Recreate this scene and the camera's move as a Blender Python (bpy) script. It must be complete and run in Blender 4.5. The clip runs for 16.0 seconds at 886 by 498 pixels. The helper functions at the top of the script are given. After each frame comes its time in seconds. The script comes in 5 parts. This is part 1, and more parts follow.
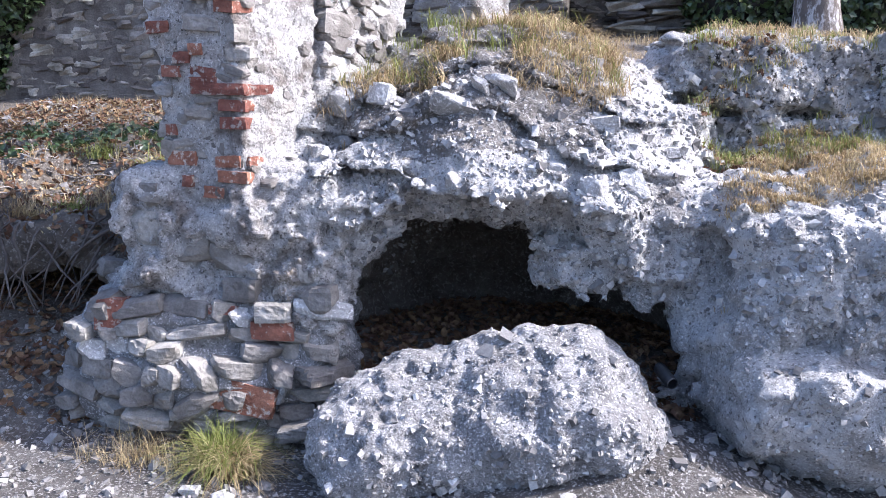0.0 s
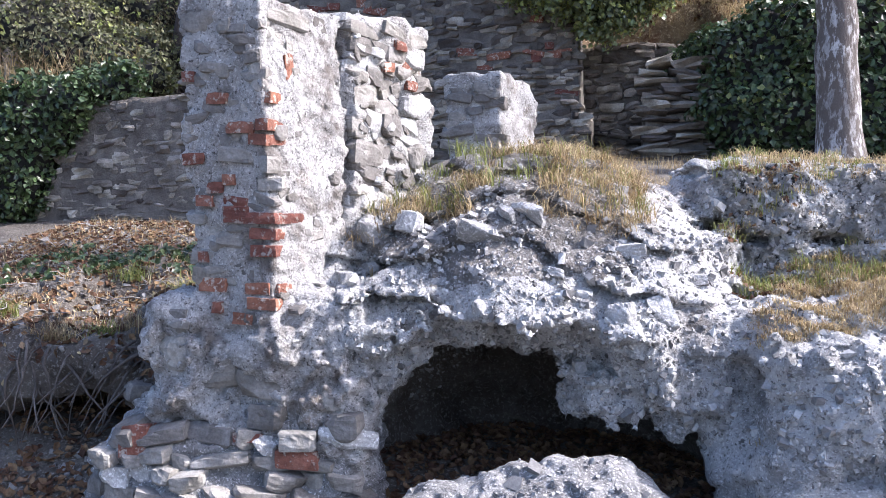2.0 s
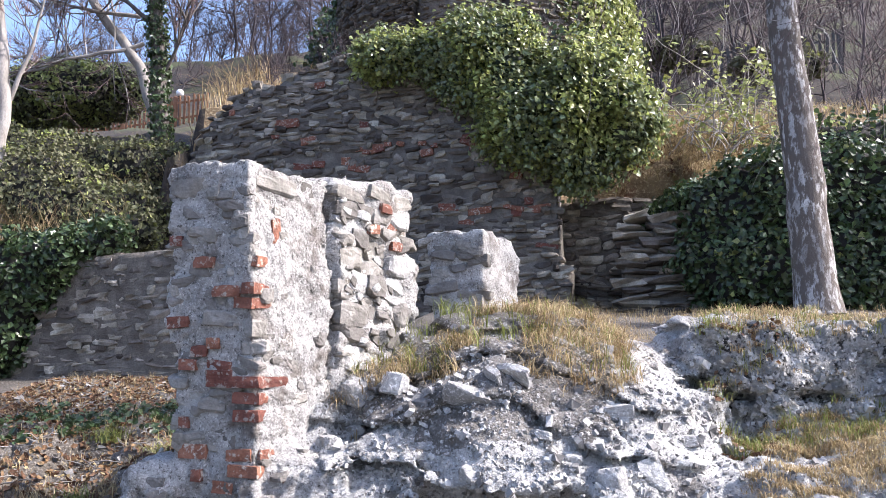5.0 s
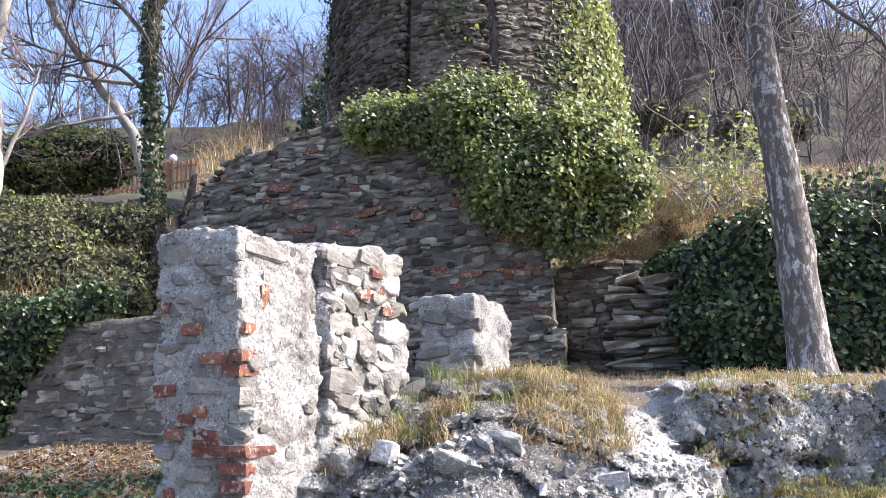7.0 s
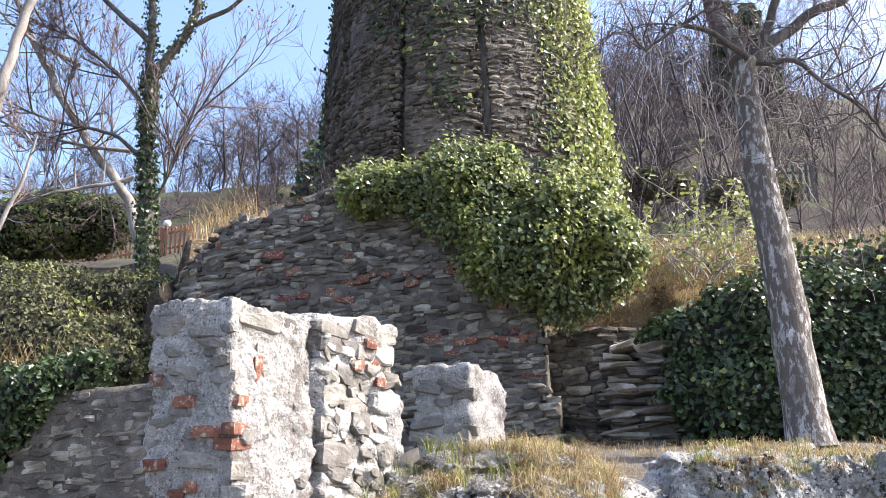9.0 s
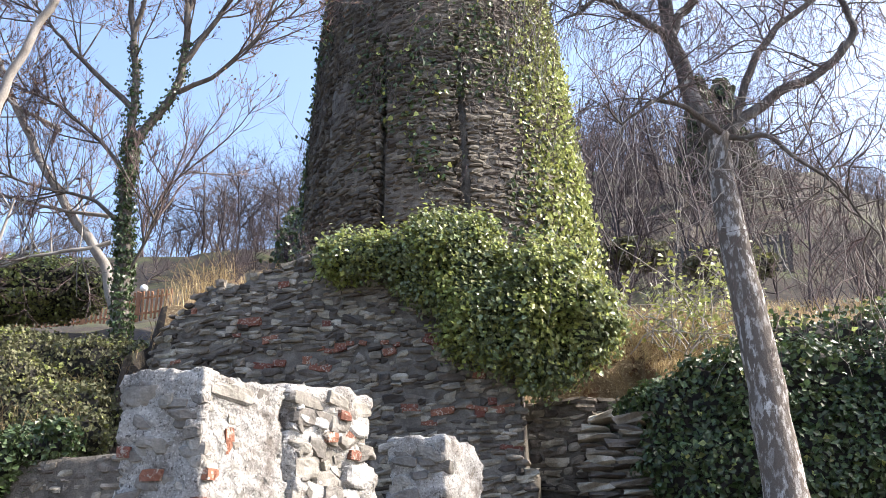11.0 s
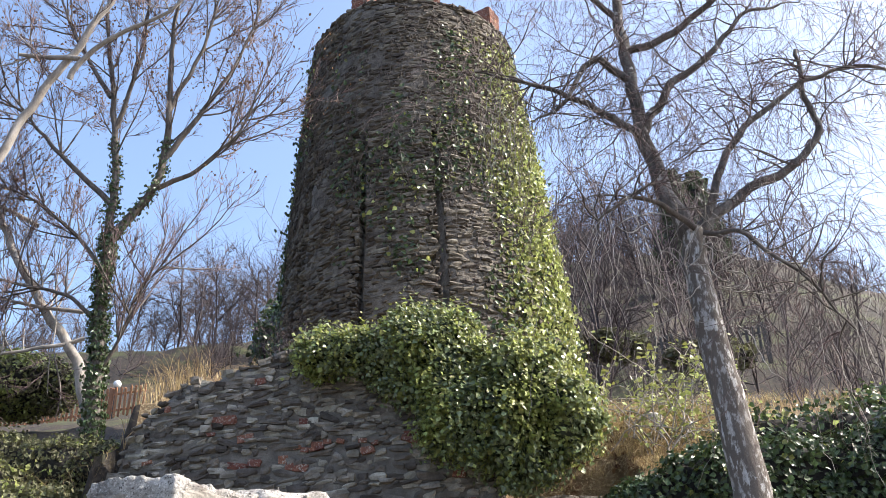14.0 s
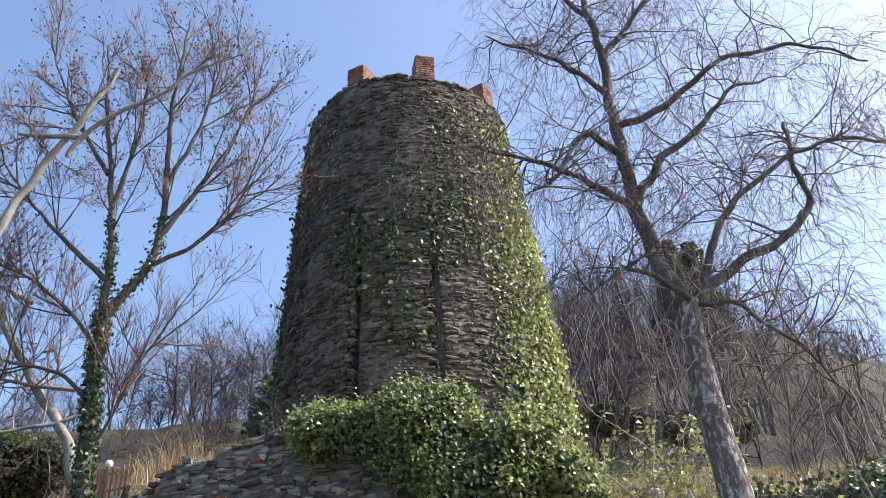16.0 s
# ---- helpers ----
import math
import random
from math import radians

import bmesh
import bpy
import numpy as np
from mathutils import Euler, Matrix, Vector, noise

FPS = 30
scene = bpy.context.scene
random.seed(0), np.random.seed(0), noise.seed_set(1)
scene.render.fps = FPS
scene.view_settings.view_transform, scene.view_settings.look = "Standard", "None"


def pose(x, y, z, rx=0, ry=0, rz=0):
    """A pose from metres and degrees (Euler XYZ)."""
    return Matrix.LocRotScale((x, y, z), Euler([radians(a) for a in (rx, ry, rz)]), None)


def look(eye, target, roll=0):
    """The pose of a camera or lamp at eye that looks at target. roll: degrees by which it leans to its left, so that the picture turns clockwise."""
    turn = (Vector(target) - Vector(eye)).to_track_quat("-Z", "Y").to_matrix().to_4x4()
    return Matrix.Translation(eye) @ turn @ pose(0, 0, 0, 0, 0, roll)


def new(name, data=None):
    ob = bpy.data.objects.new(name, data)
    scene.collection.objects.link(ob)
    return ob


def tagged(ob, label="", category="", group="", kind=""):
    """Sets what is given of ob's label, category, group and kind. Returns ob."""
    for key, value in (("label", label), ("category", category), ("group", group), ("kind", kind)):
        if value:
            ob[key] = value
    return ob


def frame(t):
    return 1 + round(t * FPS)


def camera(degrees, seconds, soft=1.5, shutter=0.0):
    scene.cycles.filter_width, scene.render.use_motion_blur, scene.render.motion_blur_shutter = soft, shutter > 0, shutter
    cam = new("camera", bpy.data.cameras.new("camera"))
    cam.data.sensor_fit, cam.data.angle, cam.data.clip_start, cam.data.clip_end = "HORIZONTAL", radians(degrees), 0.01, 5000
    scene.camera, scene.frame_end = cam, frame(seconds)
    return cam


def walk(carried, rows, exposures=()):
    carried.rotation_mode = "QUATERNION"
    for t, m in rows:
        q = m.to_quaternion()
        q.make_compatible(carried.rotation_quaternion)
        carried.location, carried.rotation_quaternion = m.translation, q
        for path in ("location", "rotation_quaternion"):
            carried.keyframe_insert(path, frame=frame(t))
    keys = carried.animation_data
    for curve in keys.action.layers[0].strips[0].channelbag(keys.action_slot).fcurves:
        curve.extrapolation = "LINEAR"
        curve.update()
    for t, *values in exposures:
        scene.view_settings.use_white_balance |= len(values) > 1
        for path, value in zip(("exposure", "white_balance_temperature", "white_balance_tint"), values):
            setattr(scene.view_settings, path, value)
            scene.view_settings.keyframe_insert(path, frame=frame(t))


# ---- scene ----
cam = camera(54.3, 16.0, soft=0.6)
PATH = [
    (0, (0.346, -0.031, 1.614), (0.096, 1.925, 1.282), 0.8),
    (0.5, (0.35, -0.024, 1.631), (0.064, 1.937, 1.362), 0.9),
    (1, (0.347, -0.035, 1.63), (0.043, 1.933, 1.449), 1.0),
    (1.5, (0.345, -0.03, 1.677), (0.032, 1.941, 1.547), 0.9),
    (2, (0.348, -0.028, 1.684), (0.028, 1.945, 1.612), 0.7),
    (2.5, (0.341, -0.027, 1.704), (0.018, 1.947, 1.68), 0.4),
    (3, (0.336, -0.026, 1.712), (0.007, 1.946, 1.741), 0.2),
    (3.5, (0.344, -0.03, 1.732), (0.022, 1.941, 1.821), 0.3),
    (4, (0.355, -0.044, 1.747), (0.045, 1.925, 1.904), 0.5),
    (4.2, (0.339, -0.044, 1.755), (0.041, 1.925, 1.936), 0.6),
    (6.3, (0.323, -0.025, 1.776), (0.062, 1.926, 2.132), 0.0),
    (6.5, (0.325, -0.013, 1.779), (0.065, 1.936, 2.146), 0.0),
    (7, (0.336, -0.021, 1.785), (0.079, 1.92, 2.191), -0.2),
    (7.5, (0.34, -0.025, 1.791), (0.087, 1.909, 2.233), -0.5),
    (8, (0.336, -0.028, 1.797), (0.087, 1.899, 2.272), -0.6),
    (8.5, (0.331, -0.034, 1.805), (0.085, 1.885, 2.314), -0.6),
    (9, (0.327, -0.033, 1.82), (0.091, 1.875, 2.37), -0.3),
    (9.5, (0.333, -0.034, 1.822), (0.112, 1.863, 2.416), -0.2),
    (12, (0.349, -0.025, 1.86), (0.188, 1.818, 2.62), -0.6),
    (12.5, (0.353, -0.036, 1.865), (0.204, 1.793, 2.66), -0.9),
    (13, (0.353, -0.033, 1.872), (0.211, 1.783, 2.698), -1.1),
    (13.5, (0.349, -0.033, 1.881), (0.218, 1.769, 2.737), -1.1),
    (14, (0.354, -0.04, 1.891), (0.228, 1.747, 2.78), -1.2),
    (14.5, (0.349, -0.044, 1.891), (0.23, 1.724, 2.818), -1.4),
    (15, (0.352, -0.042, 1.893), (0.241, 1.706, 2.858), -1.4),
    (15.5, (0.365, -0.028, 1.897), (0.256, 1.699, 2.9), -1.5),
    (16, (0.385, -0.017, 1.91), (0.275, 1.69, 2.947), -1.9),
]
walk(cam, [(t, look(eye, target, roll)) for t, eye, target, roll in PATH],
     exposures=[(0, 1.52, 5750, 19), (4, 1.4, 6000, 18), (9, 1.58, 6400, 13), (13, 1.5, 6750, 11), (16, 1.02, 6350, 10)])

# ---- light ----
SUN = Vector((0.72, 0.07, 0.67)).normalized()
world = bpy.data.worlds.new("sky")
scene.world = world
world.use_nodes = True
wn, wl = world.node_tree.nodes, world.node_tree.links
sky = wn.new("ShaderNodeTexSky")
sky.sky_type, sky.sun_disc = "NISHITA", False
sky.sun_elevation, sky.sun_rotation = math.asin(SUN.z), math.atan2(SUN.x, SUN.y)
sky.air_density, sky.dust_density, sky.ozone_density = 1.0, 3.6, 3.0
wn["Background"].inputs["Strength"].default_value = 0.16
wl.new(sky.outputs["Color"], wn["Background"].inputs["Color"])
sun = new("sun", bpy.data.lights.new("sun", "SUN"))
sun.data.energy, sun.data.angle, sun.data.color = 3.8, radians(0.5), (1.0, 0.94, 0.84)
sun.matrix_world = look(SUN * 50, (0, 0, 0))

rng = np.random.default_rng(7)


# ---- materials ----
def material(name, stops, scale=3.0, speck=None, speck_scale=60.0, rough=0.9, bump=0.4, bump_scale=40.0, island=0.0, obj=0.0,
             stretch=(1, 1, 1), translucent=0.0, pits=None, stain=None, patch=None, patch_scale=1.2, patch_at=(0.52, 0.62), rough_scale=9.0, spec=0.3):
    """Noise colour ramp in world space with a second grain, speckles, patches, bump; island and obj vary the value from piece to piece."""
    m = bpy.data.materials.new(name)
    m.use_nodes = True
    N, L = m.node_tree.nodes, m.node_tree.links
    out, p = N["Material Output"], N["Principled BSDF"]
    p.inputs["Roughness"].default_value = rough
    p.inputs["Specular IOR Level"].default_value = spec
    geo = N.new("ShaderNodeNewGeometry")
    mp = N.new("ShaderNodeVectorMath")
    mp.operation = "MULTIPLY"
    mp.inputs[1].default_value = stretch
    L.new(geo.outputs["Position"], mp.inputs[0])
    pos = mp.outputs[0]

    def tex(s, detail=6.0, r=0.6):
        n = N.new("ShaderNodeTexNoise")
        n.inputs["Scale"].default_value, n.inputs["Detail"].default_value, n.inputs["Roughness"].default_value = s, detail, r
        L.new(pos, n.inputs["Vector"])
        return n.outputs["Fac"]

    def ramp(fac, points):
        r = N.new("ShaderNodeValToRGB")
        e = r.color_ramp.elements
        while len(e) < len(points):
            e.new(0.5)
        for el, (at, c) in zip(e, points):
            el.position, el.color = at, (*c, 1) if len(c) == 3 else c
        L.new(fac, r.inputs[0])
        return r.outputs[0]

    def mix(fac, a, b, mode="MIX"):
        x = N.new("ShaderNodeMix")
        x.data_type, x.blend_type = "RGBA", mode
        if isinstance(fac, float):
            x.inputs[0].default_value = fac
        else:
            L.new(fac, x.inputs[0])
        L.new(a, x.inputs[6])
        if isinstance(b, tuple):
            x.inputs[7].default_value = (*b, 1)
        else:
            L.new(b, x.inputs[7])
        return x.outputs[2]

    n = len(stops)
    col = ramp(tex(scale), [(0.28 + 0.44 * i / max(1, n - 1), c) for i, c in enumerate(stops)])
    grain = tex(rough_scale * 7, 6.0, 0.78)
    g = ramp(grain, [(0.33, (0.62, 0.62, 0.62)), (0.67, (1.26, 1.26, 1.26))])
    col = mix(0.8, col, g, "MULTIPLY")
    if patch:
        f = ramp(tex(patch_scale, 8.0, 0.65), [(patch_at[0], (0, 0, 0)), (patch_at[1], (1, 1, 1))])
        col = mix(f, col, patch)
    if speck:
        f = ramp(tex(speck_scale, 3.0, 0.7), [(0.54, (0, 0, 0)), (0.64, (1, 1, 1))])
        col = mix(f, col, speck)
    if stain:
        f = ramp(tex(stain[1], 7.0, 0.7), [(stain[2], (0, 0, 0)), (stain[2] + 0.13, (1, 1, 1))])
        col = mix(f, col, stain[0])
    if pits:
        f = ramp(tex(speck_scale * 0.6 + 7, 5.0, 0.75), [(0.36, (1, 1, 1)), (0.45, (0, 0, 0))])
        col = mix(f, col, pits)
    for amount, src in ((island, geo.outputs["Random Per Island"]), (obj, None)):
        if amount:
            if src is None:
                src = N.new("ShaderNodeObjectInfo").outputs["Random"]
            v = N.new("ShaderNodeHueSaturation")
            mr = N.new("ShaderNodeMapRange")
            mr.inputs[3].default_value, mr.inputs[4].default_value = 1 - amount, 1 + amount
            L.new(src, mr.inputs[0])
            L.new(mr.outputs[0], v.inputs["Value"])
            mh = N.new("ShaderNodeMapRange")
            mh.inputs[3].default_value, mh.inputs[4].default_value = 0.5 - amount * 0.03, 0.5 + amount * 0.03
            L.new(src, mh.inputs[0])
            L.new(mh.outputs[0], v.inputs["Hue"])
            L.new(col, v.inputs["Color"])
            col = v.outputs[0]
    L.new(col, p.inputs["Base Color"])
    if bump:
        b = N.new("ShaderNodeBump")
        b.inputs["Strength"].default_value, b.inputs["Distance"].default_value = bump, 0.035
        L.new(tex(bump_scale, 8.0, 0.7), b.inputs["Height"])
        L.new(b.outputs[0], p.inputs["Normal"])
    if translucent:
        t = N.new("ShaderNodeBsdfTranslucent")
        L.new(col, t.inputs["Color"])
        x = N.new("ShaderNodeMixShader")
        x.inputs[0].default_value = translucent
        L.new(p.outputs[0], x.inputs[1])
        L.new(t.outputs[0], x.inputs[2])
        L.new(x.outputs[0], out.inputs["Surface"])
    return m


M = dict(
    mortar=material("lime_mortar", [(0.28, 0.27, 0.255), (0.46, 0.45, 0.43), (0.58, 0.57, 0.55)], 5, (0.74, 0.73, 0.715), 75, bump=1.0, bump_scale=60, pits=(0.12, 0.11, 0.10), stain=((0.2, 0.185, 0.17), 2.3, 0.55),
                    patch=(0.60, 0.59, 0.57), patch_scale=2.6, patch_at=(0.49, 0.63)),
    boulder=material("crumbled_mortar", [(0.19, 0.183, 0.176), (0.31, 0.302, 0.293), (0.45, 0.44, 0.43)], 6, (0.76, 0.75, 0.74), 75, bump=1.0, bump_scale=65, pits=(0.11, 0.105, 0.10), stain=((0.24, 0.225, 0.21), 3.5, 0.54)),
    render=material("old_render", [(0.28, 0.267, 0.252), (0.47, 0.452, 0.424), (0.60, 0.582, 0.55)], 7, (0.72, 0.70, 0.67), 80, bump=1.0, bump_scale=60, pits=(0.08, 0.07, 0.065), stain=((0.2, 0.176, 0.155), 4.2, 0.50),
                    patch=(0.27, 0.225, 0.18), patch_scale=3.2, patch_at=(0.60, 0.70)),
    stone=material("rubble_stone", [(0.13, 0.12, 0.105), (0.23, 0.212, 0.188), (0.34, 0.322, 0.295)], 7, bump=0.5, bump_scale=50, obj=0.35, island=0.0),
    stone_stuff=material("wall_stone", [(0.10, 0.085, 0.068), (0.19, 0.165, 0.136), (0.37, 0.335, 0.29)], 4, bump=0.6, bump_scale=30, island=0.7),
    stone_dark=material("wall_stone_single", [(0.10, 0.085, 0.068), (0.19, 0.165, 0.136), (0.37, 0.335, 0.29)], 4, bump=0.6, bump_scale=30, obj=0.7),
    tower=material("tower_stone", [(0.06, 0.051, 0.041), (0.112, 0.096, 0.078), (0.20, 0.178, 0.148)], 4, bump=0.6, bump_scale=25, island=0.5),
    tower_one=material("tower_stone_single", [(0.06, 0.051, 0.041), (0.112, 0.096, 0.078), (0.20, 0.178, 0.148)], 4, bump=0.6, bump_scale=25, obj=0.5),
    joint=material("wall_joint", [(0.085, 0.074, 0.063), (0.145, 0.128, 0.109), (0.24, 0.217, 0.188)], 5, bump=0.8, bump_scale=30),
    white=material("pale_stone", [(0.28, 0.27, 0.255), (0.40, 0.39, 0.37), (0.54, 0.53, 0.51)], 9, (0.68, 0.67, 0.65), 60, bump=0.6, bump_scale=60, obj=0.15),
    brick=material("red_brick", [(0.12, 0.052, 0.038), (0.21, 0.082, 0.055), (0.28, 0.13, 0.09)], 14, (0.38, 0.33, 0.28), 30, bump=0.6, bump_scale=60, obj=0.3),
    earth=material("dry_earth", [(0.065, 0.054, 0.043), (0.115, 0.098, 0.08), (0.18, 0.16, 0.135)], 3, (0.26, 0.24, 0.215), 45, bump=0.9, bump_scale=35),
    gravel=material("pale_gravel", [(0.055, 0.049, 0.043), (0.095, 0.086, 0.077), (0.15, 0.139, 0.127)], 5, (0.38, 0.365, 0.345), 60, bump=0.9, bump_scale=50),
    pebble=material("pebbles", [(0.17, 0.16, 0.147), (0.28, 0.268, 0.25)], 8, bump=0.3, island=0.4),
    crumb=material("mortar_crumb", [(0.22, 0.212, 0.20), (0.40, 0.39, 0.375)], 8, bump=0.3, island=0.6),
    litter=material("dead_leaves", [(0.10, 0.055, 0.03), (0.16, 0.09, 0.05), (0.23, 0.15, 0.095)], 9, bump=0.0, island=0.5, translucent=0.15),
    # Ivy leaves, with the bank's shade put into a darker colour.
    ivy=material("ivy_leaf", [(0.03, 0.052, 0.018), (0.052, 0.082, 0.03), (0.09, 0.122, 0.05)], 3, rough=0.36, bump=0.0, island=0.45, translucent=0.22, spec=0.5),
    soil=material("crest_soil", [(0.11, 0.10, 0.09), (0.18, 0.166, 0.15), (0.27, 0.255, 0.235)], 6, (0.46, 0.445, 0.425), 45, bump=1.0, bump_scale=55),
    lichen=material("lichened_mortar", [(0.18, 0.172, 0.162), (0.36, 0.35, 0.33), (0.55, 0.54, 0.52)], 6, (0.035, 0.033, 0.03), 17, bump=1.0, bump_scale=60,
                    patch=(0.62, 0.61, 0.59), patch_scale=5, patch_at=(0.54, 0.62)),
    # The same ivy as it looks in sun: the light is in its paler colour.
    ivy_lit=material("glossy_ivy_leaf", [(0.11, 0.145, 0.062), (0.18, 0.22, 0.105), (0.27, 0.30, 0.17)], 3, rough=0.3, bump=0.0, island=0.35, translucent=0.25, spec=0.6),
    # Young bramble leaves, and leaves paled to carry sunlight.
    young_lit_leaf=material("yellow_green_leaf", [(0.20, 0.225, 0.06), (0.30, 0.33, 0.10), (0.40, 0.43, 0.18)], 3, rough=0.34, bump=0.0, island=0.5, translucent=0.4, spec=0.5),
    shrub=material("shrub_leaf", [(0.065, 0.072, 0.033), (0.112, 0.114, 0.058), (0.175, 0.172, 0.095)], 2, rough=0.7, bump=0.0, island=0.4, translucent=0.25, spec=0.4),
    grass=material("dry_grass", [(0.24, 0.165, 0.085), (0.38, 0.29, 0.16), (0.50, 0.41, 0.26)], 4, rough=0.7, bump=0.0, island=0.45, translucent=0.3),
    green=material("green_grass", [(0.12, 0.145, 0.035), (0.20, 0.22, 0.06), (0.31, 0.29, 0.11)], 4, rough=0.6, bump=0.0, island=0.4, translucent=0.3),
    birch=material("birch_bark", [(0.17, 0.152, 0.138), (0.40, 0.38, 0.365), (0.70, 0.69, 0.68)], 4, rough=0.8, bump=0.9, bump_scale=14,
                   stretch=(1, 1, 0.4), patch=(0.12, 0.10, 0.085), patch_scale=20, patch_at=(0.42, 0.50)),
    limb=material("birch_limb_bark", [(0.06, 0.052, 0.046), (0.115, 0.102, 0.093), (0.26, 0.248, 0.236)], 7, rough=0.85, bump=0.8, bump_scale=20, stretch=(1, 1, 0.5), patch=(0.5, 0.48, 0.46), patch_scale=9, patch_at=(0.6, 0.66)),
    bark=material("grey_bark", [(0.065, 0.054, 0.046), (0.11, 0.094, 0.082), (0.18, 0.163, 0.148)], 9, rough=0.85, bump=0.6, stretch=(1, 1, 0.4)),
    pale_bark=material("pale_bark", [(0.17, 0.15, 0.13), (0.28, 0.255, 0.23), (0.40, 0.375, 0.35)], 6, rough=0.8, bump=0.4, stretch=(1, 1, 0.4)),
    twig=material("twigs", [(0.085, 0.055, 0.052), (0.135, 0.092, 0.088), (0.19, 0.14, 0.135)], 3, rough=0.7, bump=0.0, island=0.3),
    wood_far=material("far_twigs", [(0.042, 0.033, 0.037), (0.07, 0.055, 0.058), (0.11, 0.088, 0.088)], 0.2, rough=0.8, bump=0.0, island=0.4),
    hill=material("leaf_covered_slope", [(0.022, 0.018, 0.016), (0.038, 0.031, 0.026), (0.058, 0.047, 0.036)], 0.7, (0.09, 0.07, 0.046), 9, bump=0.8, bump_scale=6,
                  patch=(0.06, 0.07, 0.03), patch_scale=0.4, patch_at=(0.5, 0.6)),
    turf=material("withered_turf", [(0.10, 0.07, 0.042), (0.19, 0.135, 0.075), (0.30, 0.225, 0.13)], 3, (0.36, 0.29, 0.18), 25, bump=0.9, bump_scale=25, patch=(0.13, 0.065, 0.035), patch_scale=2.2, patch_at=(0.52, 0.6)),
    fence=material("rusty_fence", [(0.22, 0.10, 0.055), (0.30, 0.15, 0.085), (0.36, 0.20, 0.12)], 8, bump=0.3, obj=0.2),
    iron=material("dark_iron", [(0.03, 0.03, 0.032), (0.06, 0.06, 0.06)], 8, rough=0.5, bump=0.2),
    globe=material("opal_glass", [(0.80, 0.80, 0.79), (0.85, 0.85, 0.84)], 8, rough=0.2, bump=0.0, spec=0.5),
    gap_shade=material("dark_gap", [(0.02, 0.018, 0.016), (0.03, 0.028, 0.025)], 8, bump=0.3),
)


# ---- numeric noise and sculpting ----
def hash3(i, seed):
    h = (i[..., 0] * 374761393 + i[..., 1] * 668265263 + i[..., 2] * 2147483647 + seed * 1274126177) & 0xFFFFFFFF
    h = ((h ^ (h >> 13)) * 1103515245) & 0xFFFFFFFF
    h = ((h ^ (h >> 16)) * 2246822519) & 0xFFFFFFFF
    return (h ^ (h >> 15)) & 0xFFFFFF


def vnoise(p, seed=0):
    i = np.floor(p).astype(np.int64)
    f = p - i
    u = f * f * (3 - 2 * f)
    r = 0
    for dx in (0, 1):
        for dy in (0, 1):
            for dz in (0, 1):
                w = (u[..., 0] if dx else 1 - u[..., 0]) * (u[..., 1] if dy else 1 - u[..., 1]) * (u[..., 2] if dz else 1 - u[..., 2])
                r = r + w * hash3(i + np.array((dx, dy, dz)), seed)
    return r / 0xFFFFFF * 2 - 1


def fbm(p, scale, octaves=4, seed=0, gain=0.5):
    r, a = 0, 1.0
    for o in range(octaves):
        r = r + a * vnoise(p * scale + o * 17.3, seed + o)
        a, scale = a * gain, scale * 2.03
    return r


def cells(p, scale, seed=0):
    """Distance to the nearest of scattered points, in cell sizes: rubble lumps."""
    q = p * scale
    i = np.floor(q).astype(np.int64)
    best = np.full(q.shape[:-1], 9.0)
    for dx in (-1, 0, 1):
        for dy in (-1, 0, 1):
            for dz in (-1, 0, 1):
                c = i + np.array((dx, dy, dz))
                d = sum((c[..., k] + hash3(c, seed + k) / 0xFFFFFF - q[..., k]) ** 2 for k in range(3))
                best = np.minimum(best, d)
    return np.sqrt(best)


def ell(p, c, r):
    q = (p - np.array(c)) / np.array(r)
    k0 = np.sqrt((q * q).sum(-1)) + 1e-9
    k1 = np.sqrt(((q / np.array(r)) ** 2).sum(-1)) + 1e-9
    return k0 * (k0 - 1) / k1


def box(p, c, half, rnd=0.08, turn=(0, 0, 0)):
    q = p - np.array(c)
    if any(turn):
        q = q @ np.array(Euler([radians(a) for a in turn]).to_matrix())
    d = np.abs(q) - (np.array(half) - rnd)
    return np.sqrt((np.maximum(d, 0) ** 2).sum(-1)) + np.minimum(d.max(-1), 0) - rnd


def prism(p, corners, z0, z1, lean=0.0):
    """Upright prism over a convex outline (counter-clockwise from above)."""
    x, y, z = p[..., 0] + lean * (z1 - p[..., 2]), p[..., 1], p[..., 2]
    d = np.maximum(z0 - z, z - z1)
    for (ax, ay), (bx, by) in zip(corners, corners[1:] + corners[:1]):
        l = math.hypot(bx - ax, by - ay)
        d = np.maximum(d, ((x - ax) * (by - ay) - (y - ay) * (bx - ax)) / l)
    return d


def join(a, b, k=0.1):
    h = np.clip(0.5 + 0.5 * (b - a) / k, 0, 1)
    return b * (1 - h) + a * h - k * h * (1 - h)


def cut(a, b, k=0.06):
    return -join(-a, b, k)


